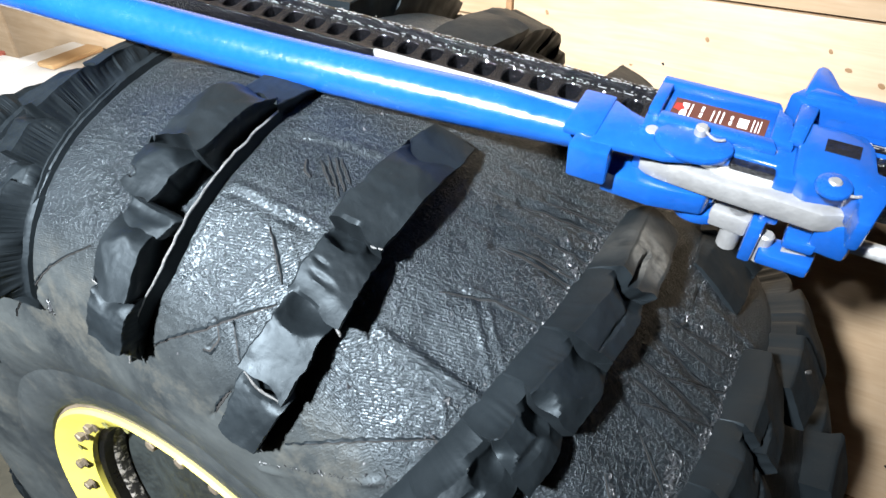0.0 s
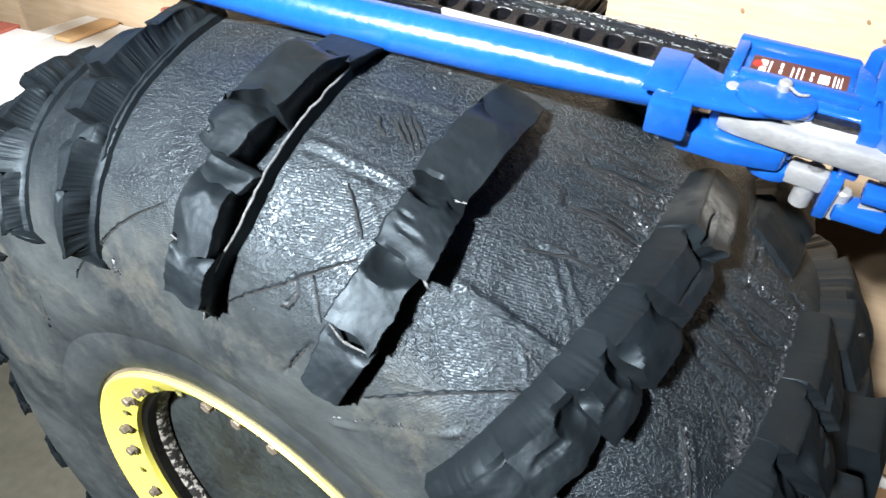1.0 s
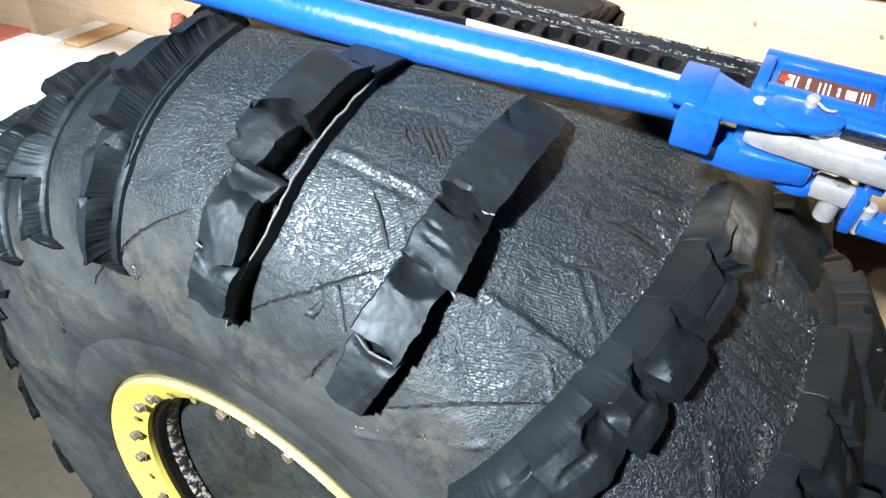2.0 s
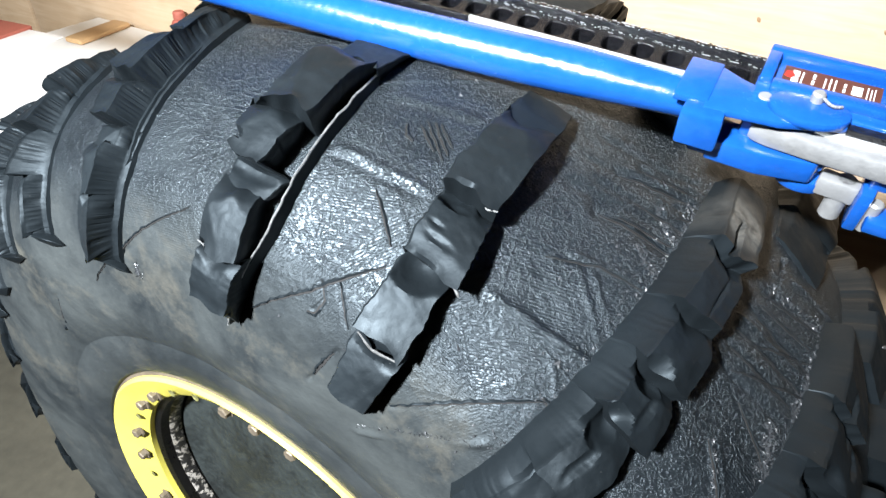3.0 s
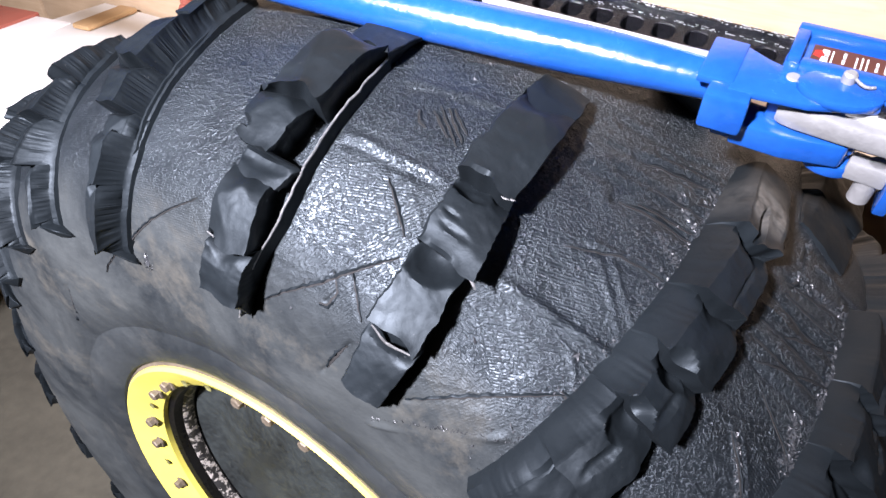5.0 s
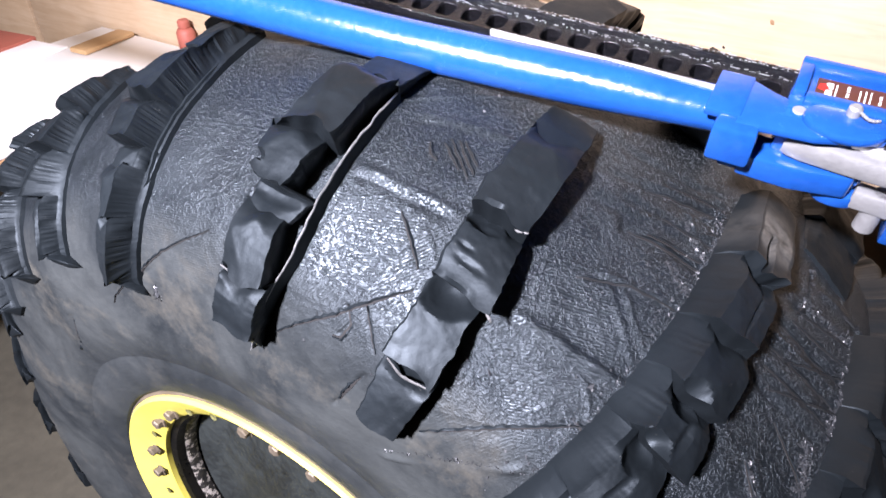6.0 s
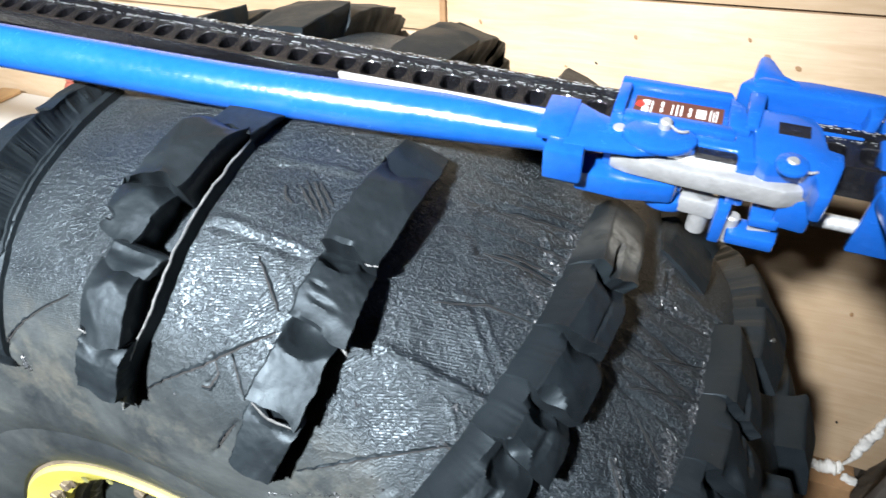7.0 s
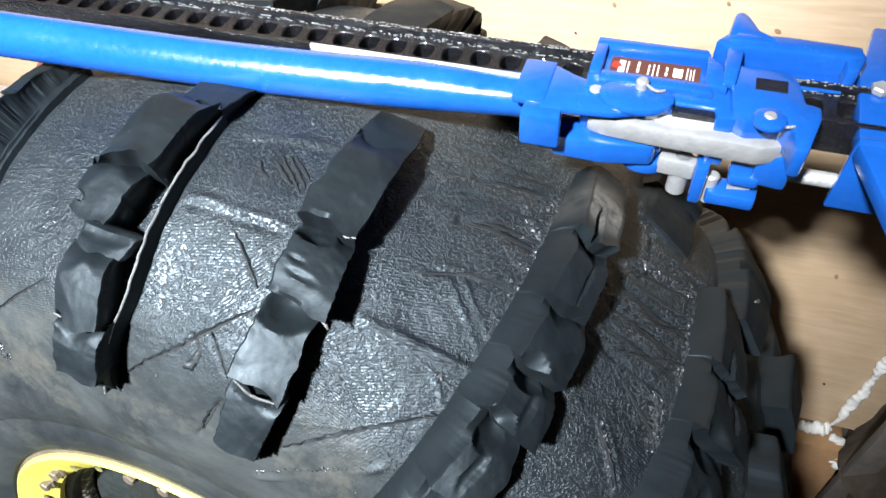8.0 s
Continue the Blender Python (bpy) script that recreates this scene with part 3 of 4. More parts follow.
def knife_cut(points, half, seed, lip=0.0012):
    """A knife cut: a dark strip laid on for its shaded slit, wavering and tapered, with one lip standing up."""
    path = []
    for (t0, p0), (t1, p1) in zip(points, points[1:]):
        steps = max(6, int(3 * math.hypot(t1 - t0, p1 - p0)))
        path += [(t0 + (t1 - t0) * k / steps, p0 + (p1 - p0) * k / steps) for k in range(steps)]
    path.append(points[-1])
    slit, edge = bmesh.new(), bmesh.new()
    rows, walls = [], []
    n = len(path) - 1
    for k, (t, p) in enumerate(path):
        base = on_tyre(t, p)
        up = (on_tyre(t, p, 0.01) - base).normalized()
        t2, p2 = path[min(n, k + 1)]
        t1, p1 = path[max(0, k - 1)]
        side = up.cross(on_tyre(t2, p2) - on_tyre(t1, p1)).normalized()
        c = base + up * (relief(base, p) + 0.0005) + side * 0.0009 * noise.noise((k * 0.25, seed, 1))
        w = half * (0.35 + 0.65 * math.sin(math.pi * (0.04 + 0.92 * k / n))) * (1 + 0.5 * noise.noise((k * 0.4, seed, 5)))
        rows.append([slit.verts.new(c + side * w * x + up * y * 0.0002) for x, y in ((-1, -4), (-0.8, 0), (0.8, 0), (1, -4))])
        h = lip * (0.5 + max(0, noise.noise((k * 0.3, seed, 9))) * 1.6)
        walls.append([edge.verts.new(c + side * w * x + up * y * h) for x, y in ((0.9, -0.9), (1.0, 0.7), (1.5, 1.0), (2.6, 0.4), (4.0, -0.9))])
    for bm, lines in ((slit, rows), (edge, walls)):
        for a, b in zip(lines, lines[1:]):
            for i in range(len(a) - 1):
                bm.faces.new((a[i], a[i + 1], b[i + 1], b[i]))
    ob = part("knife_cut", slit, SLIT_SHADE, tyre, "", 50)
    ob.matrix_basis = hub
    ob = part("cut_lip", edge, LUG, tyre, "", 50)
    ob.matrix_basis = hub


for k, (half, points) in enumerate(((0.0007, ((9.5, -80), (14.4, -68.7), (19.0, -54.1))), (0.0009, ((15.0, -64.5), (16.1, -68.0), (15.8, -72.0), (15.0, -72.6))), (0.0006, ((16.5, -62.3), (19.1, -70.2))),
                                    (0.0006, ((25.9, -78.3), (34.6, -52.9))), (0.0006, ((-19.2, -89.7), (-11.3, -83.0), (0.1, -64.8))), (0.0011, ((17.8, -86.4), (18.9, -77.8))), (0.0010, ((34.0, -53.4), (35.6, -54.6))),
                                    (0.0013, ((-35.9, -91.3), (-43.7, -98.0))), (0.0006, ((14.8, -42.3), (18.4, -50.2))), (0.0005, ((27.5, -33.0), (31.0, -27.5), (34.4, -25.0))), (0.0006, ((44.0, -14.0), (51.5, -3.5))),
                                    (0.0005, ((43.6, -21.0), (51.0, -11.0))), (0.0006, ((45.0, -34.0), (49.4, -41.0))),
                                    (0.0007, ((13.9, -25.8), (16.2, -29.2))), (0.0006, ((14.1, -24.4), (17.2, -30.0))), (0.0008, ((14.7, -24.0), (17.3, -28.8))), (0.0006, ((15.1, -23.6), (17.2, -27.0))), (0.0008, ((13.0, -27.0), (13.6, -29.2), (14.4, -29.8))),
                                    (0.0012, ((44.0, 2.0), (44.3, -2.6), (43.6, -5.0))), (0.0006, ((33.4, -9.0), (35.0, -6.4))), (0.0007, ((45.6, -24.0), (50.4, -28.0))),
                                    (0.0010, ((28.0, -9.6), (34.2, -4.2))), (0.0008, ((29.2, -6.4), (34.0, -2.4))), (0.0012, ((28.6, -18.6), (34.6, -15.2))), (0.0007, ((30.0, -13.0), (34.4, -10.2))), (0.0009, ((29.8, -17.0), (34.3, -14.0))),
                                    (0.0009, ((42.6, -9.4), (50.6, -5.9))), (0.0008, ((42.4, -14.4), (50.6, -10.6))), (0.0007, ((43.0, -5.0), (50.4, -0.2))), (0.0008, ((42.6, -18.2), (50.0, -15.0))), (0.0007, ((43.4, -7.0), (50.0, -3.2))))):
    knife_cut(points, half, k + 1)


def crumbs():
    """Rubber shavings lying along the lugs' feet and in the cuts."""
    rnd = random.Random(5)
    bm = bmesh.new()
    for k in range(900):
        if k < 170:
            t, p = 35.1 + rnd.gauss(0, 0.35), rnd.uniform(-80, -2)
        elif k < 230:
            t, p = 50.2 + rnd.gauss(0, 0.7), rnd.uniform(-30, 2)
        elif k < 330:
            t, p = rnd.uniform(42, 54), rnd.uniform(-40, 6)
        elif k < 520:
            t, p = rnd.uniform(11, 35), rnd.uniform(-80, -4)
        elif k < 780:
            t, p = 34.6 - abs(rnd.gauss(0, 0.9)), rnd.uniform(-70, -2)
        else:
            t, p = 51.4 - abs(rnd.gauss(0, 0.8)), rnd.uniform(-30, 6)
        r = rnd.uniform(0.0003, 0.0010) * (1.6 if rnd.random() < 0.06 else 1) * (0.65 if k >= 780 or 170 <= k < 330 else 1)
        c = on_tyre(t, p, relief(on_tyre(t, p), p) + r * 0.5)
        ax = Vector((rnd.gauss(0, 1), rnd.gauss(0, 1), rnd.gauss(0, 1))).normalized()
        vs = [bm.verts.new(c + Vector((rnd.gauss(0, 1), rnd.gauss(0, 1), rnd.gauss(0, 1))).normalized() * r + ax * r * e) for e in (-1.2, -0.3, 0.3, 1.4)]
        for f in ((0, 1, 2), (0, 1, 3), (0, 2, 3), (1, 2, 3)):
            bm.faces.new([vs[i] for i in f])
    ob = part("rubber_crumb", bm, CRUMB, tyre, "grey rubber shavings", 0)
    ob.matrix_basis = hub
    tagged(ob, kind="stuff")


crumbs()


def torn_scar(points, count, spread, size, seed):
    """Torn rubber along a line: little tatters standing up every way."""
    rnd = random.Random(seed)
    bm = bmesh.new()
    legs = list(zip(points, points[1:]))
    for k in range(count):
        (t0, p0), (t1, p1) = legs[k % len(legs)]
        f = rnd.random()
        t, p = t0 + (t1 - t0) * f + rnd.gauss(0, spread), p0 + (p1 - p0) * f + rnd.gauss(0, spread * 1.6)
        base = on_tyre(t, p)
        up = (on_tyre(t, p, 0.01) - base).normalized()
        c = base + up * relief(base, p)
        way = up.orthogonal().normalized()
        way.rotate(Quaternion(up, rnd.uniform(0, 6.28)))
        out = up.cross(way)
        n, h, lean = size * rnd.uniform(0.6, 2.2), size * rnd.uniform(0.3, 1.1), size * rnd.uniform(-0.8, 0.8)
        low = [bm.verts.new(c - up * 0.0004 + way * x * n + out * y * size * 0.35) for x, y in ((-1, -1), (-1, 1), (1, 1), (1, -1))]
        top = [bm.verts.new(c + up * h * e + way * x * n + out * lean) for x, e in ((-0.5, 0.7), (0.6, 1.0))]
        for face in ((low[0], low[1], top[0]), (low[1], low[2], top[1], top[0]), (low[2], low[3], top[1]), (low[3], low[0], top[0], top[1])):
            bm.faces.new(face)
    ob = part("torn_scar", bm, TATTER, tyre, "torn rubber tatters", 0)
    ob.matrix_basis = hub
    tagged(ob, kind="stuff")


for k, (points, count, spread, size) in enumerate((
        (((31.7, -9.6), (33.0, -11.8), (34.5, -13.6)), 60, 0.16, 0.0011), (((32.3, -19.2), (34.2, -21.2)), 60, 0.25, 0.0012), (((34.4, -2.0), (34.8, -14.0), (34.9, -26.0)), 150, 0.22, 0.0010), (((33.6, -3.4), (34.9, -8.0)), 60, 0.3, 0.0012),
        (((45.0, -2.0), (48.0, -1.0), (51.1, 1.0)), 110, 0.25, 0.0012), (((51.0, 1.0), (51.0, -7.0), (50.7, -15.8)), 170, 0.3, 0.0013), (((49.1, -21.0), (50.6, -29.6)), 150, 0.5, 0.0014), (((45.3, -33.4), (49.4, -42.2)), 110, 0.28, 0.0010),
        (((35.0, -32.0), (34.9, -52.0)), 90, 0.2, 0.0009), (((44.0, 3.0), (44.2, -3.5)), 50, 0.3, 0.0012), (((-8.3, -84.0), (-8.0, -87.0)), 30, 0.3, 0.0014), (((24.4, -89.5), (33.6, -69.0)), 70, 0.12, 0.0008))):
    torn_scar(points, count, spread, size, 300 + k)


def torn_lip(points, radius, seed):
    """A thin pale curl of rubber on a lug's torn edge, also the shape of one white scrap: (theta, psi, height in
    millimetres).
    """
    bm = bmesh.new()
    rows = []
    path = []
    for a, b in zip(points, points[1:]):
        path += [tuple(x + (y - x) * k / 8 for x, y in zip(a, b)) for k in range(8)]
    path.append(points[-1])
    n = len(path) - 1
    for k, (t, p, h) in enumerate(path):
        c = on_tyre(t, p, h * 0.001 + 0.0008 * noise.noise((k * 0.3, seed, 1)))
        up = (on_tyre(t, p, 0.05) - on_tyre(t, p)).normalized()
        ahead = on_tyre(path[min(n, k + 1)][0], path[min(n, k + 1)][1]) - on_tyre(path[max(0, k - 1)][0], path[max(0, k - 1)][1])
        across = up.cross(ahead).normalized()
        w = radius * (0.3 + 0.7 * math.sin(math.pi * (0.1 + 0.8 * k / n))) * (1 + 0.5 * noise.noise((k * 0.6, seed, 5)))
        rows.append([bm.verts.new(c + across * w * math.cos(q * math.pi / 3) * 1.5 + up * w * math.sin(q * math.pi / 3)) for q in range(6)])
    for a, b in zip(rows, rows[1:]):
        for i in range(6):
            bm.faces.new((a[i], a[(i + 1) % 6], b[(i + 1) % 6], b[i]))
    bm.faces.new(rows[0])
    bm.faces.new(rows[-1])
    ob = part("torn_lip", bm, PALE_RUBBER, tyre, "pale torn rubber edge and white scrap", 60)
    ob.matrix_basis = hub


for k, points in enumerate((((21.6, -35.4, 27.0), (22.6, -36.6, 26.0), (23.3, -36.2, 28.5)), ((23.6, -49.0, 27.0), (24.6, -50.0, 27.5), (24.9, -50.4, 26.5)), ((20.6, -65.6, 21.0), (22.2, -67.0, 19.0), (24.4, -65.0, 24.5)), ((5.0, -67.4, 24.5), (7.2, -68.4, 24.0), (9.0, -67.4, 25.0)))):
    torn_lip(points, 0.0006, 20 + k)

# a small white scrap on a far-row lug, drawn like the torn lips
torn_lip(((56.3, 6.0, 26.5), (56.9, 7.2, 27.0), (57.5, 8.6, 26.5)), 0.0011, 41)

# ---- wheel ----
wheel = thing("wheel", SHED @ pose(0, 0, 0), "yellow beadlock wheel with dusty bolts and a black barrel", "wheel")
RING_S, RING_R = -0.252, 0.2406


def turned(name, profile, material, label, steps=112, close=False):
    bm = bmesh.new()
    lathe(bm, profile, steps, close=close)
    ob = part(name, bm, material, wheel, label)
    ob.matrix_basis = hub
    return ob


turned("beadlock_ring", [(RING_S + 0.012, RING_R), (RING_S + 0.003, RING_R), (RING_S, RING_R - 0.003), (RING_S + 0.0165, 0.208), (RING_S + 0.020, 0.204), (RING_S + 0.028, 0.204)], YELLOW, "scuffed yellow painted steel ring", close=True)
turned("rim_lip", [(RING_S + 0.014, 0.2455), (RING_S + 0.006, 0.2435), (RING_S + 0.005, 0.2405), (RING_S + 0.02, 0.240)], BOLT, "dusty bare metal edge")
turned("tyre_bead", [(-0.249, 0.310), (-0.2545, 0.291), (-0.2540, 0.272), (-0.2515, 0.256), (-0.248, 0.2465), (-0.243, 0.2432), (-0.23, 0.243)], CARCASS, "black rubber bead")
turned("barrel", [(RING_S + 0.026, 0.2055), (RING_S + 0.029, 0.197), (-0.19, 0.192), (-0.186, 0.186), (-0.02, 0.180), (0.2, 0.19), (0.24, 0.21)], BLACK, "black painted wheel barrel")
turned("worn_bead", [(-0.2125, 0.1955), (-0.209, 0.1925), (-0.203, 0.1915), (-0.198, 0.192)], CHIPPED, "chipped bare metal step")
turned("disc", [(-0.196, 0.190), (-0.188, 0.165), (-0.193, 0.12), (-0.199, 0.06), (-0.200, 0.002)], DISC, "grey dusty wheel disc")
bolt_mesh = None
rnd = random.Random(8)
for k in range(32):
    a = radians(11.25 * k + 4)
    if k % 7 in (2, 5) or k == 29:
        # an empty hole, drawn as a dark olive disc
        bm = bmesh.new()
        lathe(bm, [(0.0004, 0.0048), (0.0, 0.0042), (0.0006, 0.0034), (0.0006, 0.0001)], 10)
        ob = part("bolt_hole", bm, HOLE, wheel, "", 40)
        ob.matrix_basis = hub @ Matrix.Translation((0.2135 * math.sin(a), RING_S + 0.0112, 0.2135 * math.cos(a)))
        continue
    if bolt_mesh is None:
        bm = bmesh.new()
        lathe(bm, [(0.0, 0.0001), (0.0, 0.0052), (0.0012, 0.0062), (0.006, 0.0062), (0.0062, 0.009), (0.008, 0.009)], 6)
        ob = part("bolt", bm, BOLT, wheel, "", 30)
        bolt_mesh = ob.data
    else:
        ob = new("bolt", bolt_mesh)
        ob.parent = wheel
    a = radians(11.25 * k + 4 + rnd.uniform(-0.8, 0.8))
    ob.matrix_basis = hub @ Matrix.Translation((0.2135 * math.sin(a), RING_S + 0.006, 0.2135 * math.cos(a))) @ pose(0, 0, 0, 0, rnd.uniform(0, 60), 0)


# ---- jack ----
axis = Vector((1, 0.037, -0.0687)).normalized()
across = (Vector((0, 1, 0)) - axis * axis.y).normalized()
ROLL = radians(15)
upward = axis.cross(across)
jy, jz = across * math.cos(ROLL) + upward * math.sin(ROLL), upward * math.cos(ROLL) - across * math.sin(ROLL)
lie = Matrix((axis, jy, jz)).transposed().to_4x4()
JACK = SHED @ Matrix.Translation((0.3, -0.031, 1.0648)) @ lie
jack = thing("farm_jack", JACK, "blue high-lift farm jack with black bar lying across the tyre", "jack")
MM = 0.001


def plate(name, outline, z0, z1, material, label="", bev=1.2, parent=None, lift=0.0):
    """A flat casting: outline in millimetres, from z0 to z1. lift: how far it stands over the bar, the outline being drawn as seen on the bar's plane."""
    outline = [(x + lift * (0.23 - 0.0037 * x), y - 1.32 * lift) for x, y in outline]
    z0, z1 = z0 + lift, z1 + lift
    bm = bmesh.new()
    low = [bm.verts.new((x * MM, y * MM, z0 * MM)) for x, y in outline]
    f = bm.faces.new(low)
    got = bmesh.ops.extrude_face_region(bm, geom=[f])
    top = [v for v in got["geom"] if isinstance(v, bmesh.types.BMVert)]
    bmesh.ops.translate(bm, vec=(0, 0, (z1 - z0) * MM), verts=top)
    if bev:
        bmesh.ops.bevel(bm, geom=list(bm.edges), offset=bev * MM, segments=2, profile=0.5, affect="EDGES")
    return part(name, bm, material, parent or jack, label)


def rod(name, a, b, r, material, label="", parent=None, r2=None, steps=20, cap=0.6):
    """A round bar from a to b, in millimetres, with rounded ends."""
    a, b = Vector(a) * MM, Vector(b) * MM
    r2 = r if r2 is None else r2
    bm = bmesh.new()
    n = (b - a).length
    c = min(cap * MM * 2, n * 0.2)
    lathe(bm, [(0, 0.00005), (0, r * MM - c), (c, r * MM), (n - c, r2 * MM), (n, r2 * MM - c), (n, 0.00005)], steps)
    bmesh.ops.transform(bm, matrix=Matrix.Translation(a) @ (b - a).to_track_quat("Y", "Z").to_matrix().to_4x4(), verts=bm.verts)
    return part(name, bm, material, parent or jack, label)


def bar_web():
    """The jack's upright bar: a web with a row of punched holes."""
    bm = bmesh.new()
    pitch, x0, count = 21.0, -68.8 - 21.0 * 38, 52
    for k in range(count):
        cx = x0 + pitch * k
        outer = [(-10.5, -15), (-3.5, -15), (3.5, -15), (10.5, -15), (10.5, -4), (10.5, 4), (10.5, 15), (3.5, 15), (-3.5, 15), (-10.5, 15), (-10.5, 4), (-10.5, -4)]
        inner = [(-5.2, -6.6), (-2.5, -7.8), (2.5, -7.8), (5.2, -6.6), (6.6, -3), (6.6, 3), (5.2, 6.6), (2.5, 7.8), (-2.5, 7.8), (-5.2, 6.6), (-6.6, 3), (-6.6, -3)]
        loops = [[bm.verts.new(((cx + x) * MM, y * MM, z * MM)) for x, y in shape] for shape, z in ((outer, 3.5), ([(x * 1.12, y * 1.1) for x, y in inner], 3.5), (inner, 2.6), (inner, -14), (outer, -14))]
        for a, b in zip(loops, loops[1:]):
            for i in range(12):
                j = (i + 1) % 12
                bm.faces.new((a[i], a[j], b[j], b[i]))
    bmesh.ops.remove_doubles(bm, verts=bm.verts, dist=0.00002)
    part("bar", bm, OILY, jack, "black oily steel bar with a row of holes", 30)


bar_web()


def flange(name, x0, x1, y0, y1, z0, z1, material, label):
    bm = bmesh.new()
    box(bm, x0 * MM, x1 * MM, y0 * MM, y1 * MM, z0 * MM, z1 * MM, None, 0.0012)
    return part(name, bm, material, jack, label)


flange("far_flange", -880, 262, 15, 19, -16, 8, OILY, "black steel flange")
flange("far_edge", -880, 262, 19.1, 22, -6, 4, OILY, "black steel edge")
flange("near_flange", -880, -192, -18, -15, -5, 8, OILY, "black steel flange")
flange("near_flange", -191.8, -2, -18, -15, -5, 8, BARE, "worn bare steel flange")
flange("near_flange", -1.8, 262, -18, -15, -16, 8, OILY, "black steel flange")


def glint_dashes(y, z, seed, x0=-880, x1=262):
    """Broken pale dashes that stand in for the glints on an oily edge."""
    rnd = random.Random(seed)
    bm = bmesh.new()
    x = x0
    while x < x1:
        x += rnd.expovariate(1 / 2.6) + 0.5
        n, w = rnd.expovariate(1 / 1.6) + 0.3, rnd.uniform(0.08, 0.28)
        yy = y + rnd.gauss(0, 0.5)
        box(bm, x * MM, (x + n) * MM, (yy - w) * MM, (yy + w) * MM, (z - 0.2) * MM, (z + 0.18) * MM, None, 0.0)
        x += n
    tagged(part("glint_dashes", bm, BARE, jack, "pale dashes standing for oil glints along the edge", 0), kind="stuff")


for k, (y, z) in enumerate(((15.8, 8.0), (17.2, 8.0), (18.4, 8.0), (20.0, 4.0), (21.2, 4.0), (13.4, 3.5), (11.8, 3.5), (-12.8, 3.5))):
    glint_dashes(y, z, 60 + k)
rod("link_rod", (112, -22, -34), (168, -22, -34), 5, BARE, "bare steel rod")

# the handle: a round tube, flattened where it enters its socket
def handle():
    bm = bmesh.new()
    rows = []
    for k in range(61):
        f = k / 60
        x = -0.78 + 1.056 * f
        c = Vector((x, -0.0947 + 0.1866 * x, 1.0767 - 0.1201 * x))
        end = max(0, (x - 0.175) / 0.077)
        lift_end = 0.010 * max(0, (x - 0.02) / 0.256) ** 1.6
        ry, rz = 0.0168 * (1 + 0.10 * min(1, end) ** 1.5), 0.0168 * (1 - 0.14 * min(1, end) ** 1.5)
        row = []
        for i in range(28):
            a = 2 * math.pi * i / 28
            row.append(bm.verts.new(c + Vector((0, ry * math.cos(a), rz * math.sin(a) + lift_end))))
        rows.append(row)
    for a, b in zip(rows, rows[1:]):
        for i in range(28):
            j = (i + 1) % 28
            bm.faces.new((a[i], a[j], b[j], b[i]))
    bm.faces.new(rows[0])
    bm.faces.new(rows[-1])
    bmesh.ops.transform(bm, matrix=JACK.inverted() @ SHED, verts=bm.verts)
    part("handle", bm, BLUE, jack, "glossy blue steel tube", 40)


handle()

# handle clamp and socket
plate("clamp", [(-40, -28), (-18, -28), (-18, 12), (-40, 12)], -6, 0, BLUE, "", 1.5, None, 11)
plate("clamp", [(-31, -43), (-4, -43), (-6, -22), (-30, -22)], -26, 0, BLUE, "", 2.5, None, 9)
plate("socket_cheek", [(-20, -34), (26, -30), (62, -18), (60, -8), (50, 4), (20, 6), (8, -2), (-4, 2), (-20, 10)], -5, 0, BLUE, "", 1.5, None, 10)
plate("socket_cheek", [(-20, -36), (20, -37), (52, -33), (62, -22), (60, -10), (10, -6), (-20, -4)], -36, -28, BLUE, "", 2)
plate("socket_web", [(-8, -42), (24, -43), (56, -37), (60, -22), (-8, -18)], -34, -17, BLUE, "", 2)
plate("boss", [(38 + 24 * math.cos(a), -11 + 15 * math.sin(a)) for a in [k * math.pi / 14 for k in range(28)]], -4, 2, BLUE, "", 2.2, None, 12)
plate("boss", [(52 + 15 * math.cos(a), -24 + 10 * math.sin(a)) for a in [k * math.pi / 12 for k in range(24)]], -46, -36, BLUE, "", 2.2)

# runner box with its sunk label panel
plate("runner", [(4, -14), (24, -15), (60, -15), (62, -9), (87, -9), (88, -17), (100, -17), (97, 10), (90, 28), (78, 40), (5, 40), (3, 10)], -40, -1.5, BLUE, "", 2, None, 12)
for outline in ([(4, 33), (80, 35), (77, 41), (4, 41)], [(4, 5), (12, 5), (12, 34), (4, 34)], [(12, -2), (84, -2), (80, 7), (12, 7)], [(78, 6), (92, 4), (87, 28), (77, 36)]):
    plate("panel_frame", outline, -3, 3.5, BLUE, "", 1.4, None, 12)
# black plate put in for the dark recess under the runner
plate("runner_gap", [(62, -15), (88, -15), (88, -9.2), (62, -9.2)], -30, -4, OILY, "black plate standing for the dark gap under the casting", 0, None, 12)
label = plate("label", [(16.5, 10), (74.5, 10), (74.5, 27.5), (16.5, 27.5)], -1.6, -1.1, LABEL, "brown sticker with white print", 0, None, 12)
prints = [(22, 12, 26, 17), (22, 18.5, 26, 24), (27.6, 12, 28.5, 24), (34, 14, 35.6, 18), (34, 19.5, 35.6, 24.5), (41.2, 13, 42.1, 23), (44.3, 12.5, 45.2, 24), (47.2, 13, 48.1, 24), (52.5, 14, 54, 17.5), (52.5, 19, 54, 22.5),
          (57.5, 14, 63.5, 22.5), (66, 13, 66.7, 24), (68.2, 13, 68.9, 23), (70.2, 13, 70.8, 24)]
for x0, y0, x1, y1 in prints:
    plate("print_bar", [(x0, y0), (x1, y0), (x1, y1), (x0, y1)], -1.1, -0.9, WHITE, "", 0, label, 12)
plate("print_mark", [(17.5, 17), (22, 15.5), (24, 19.5), (21, 22.5), (18, 21.5)], -1.1, -0.85, RED, "red printed mark", 0, label, 12)

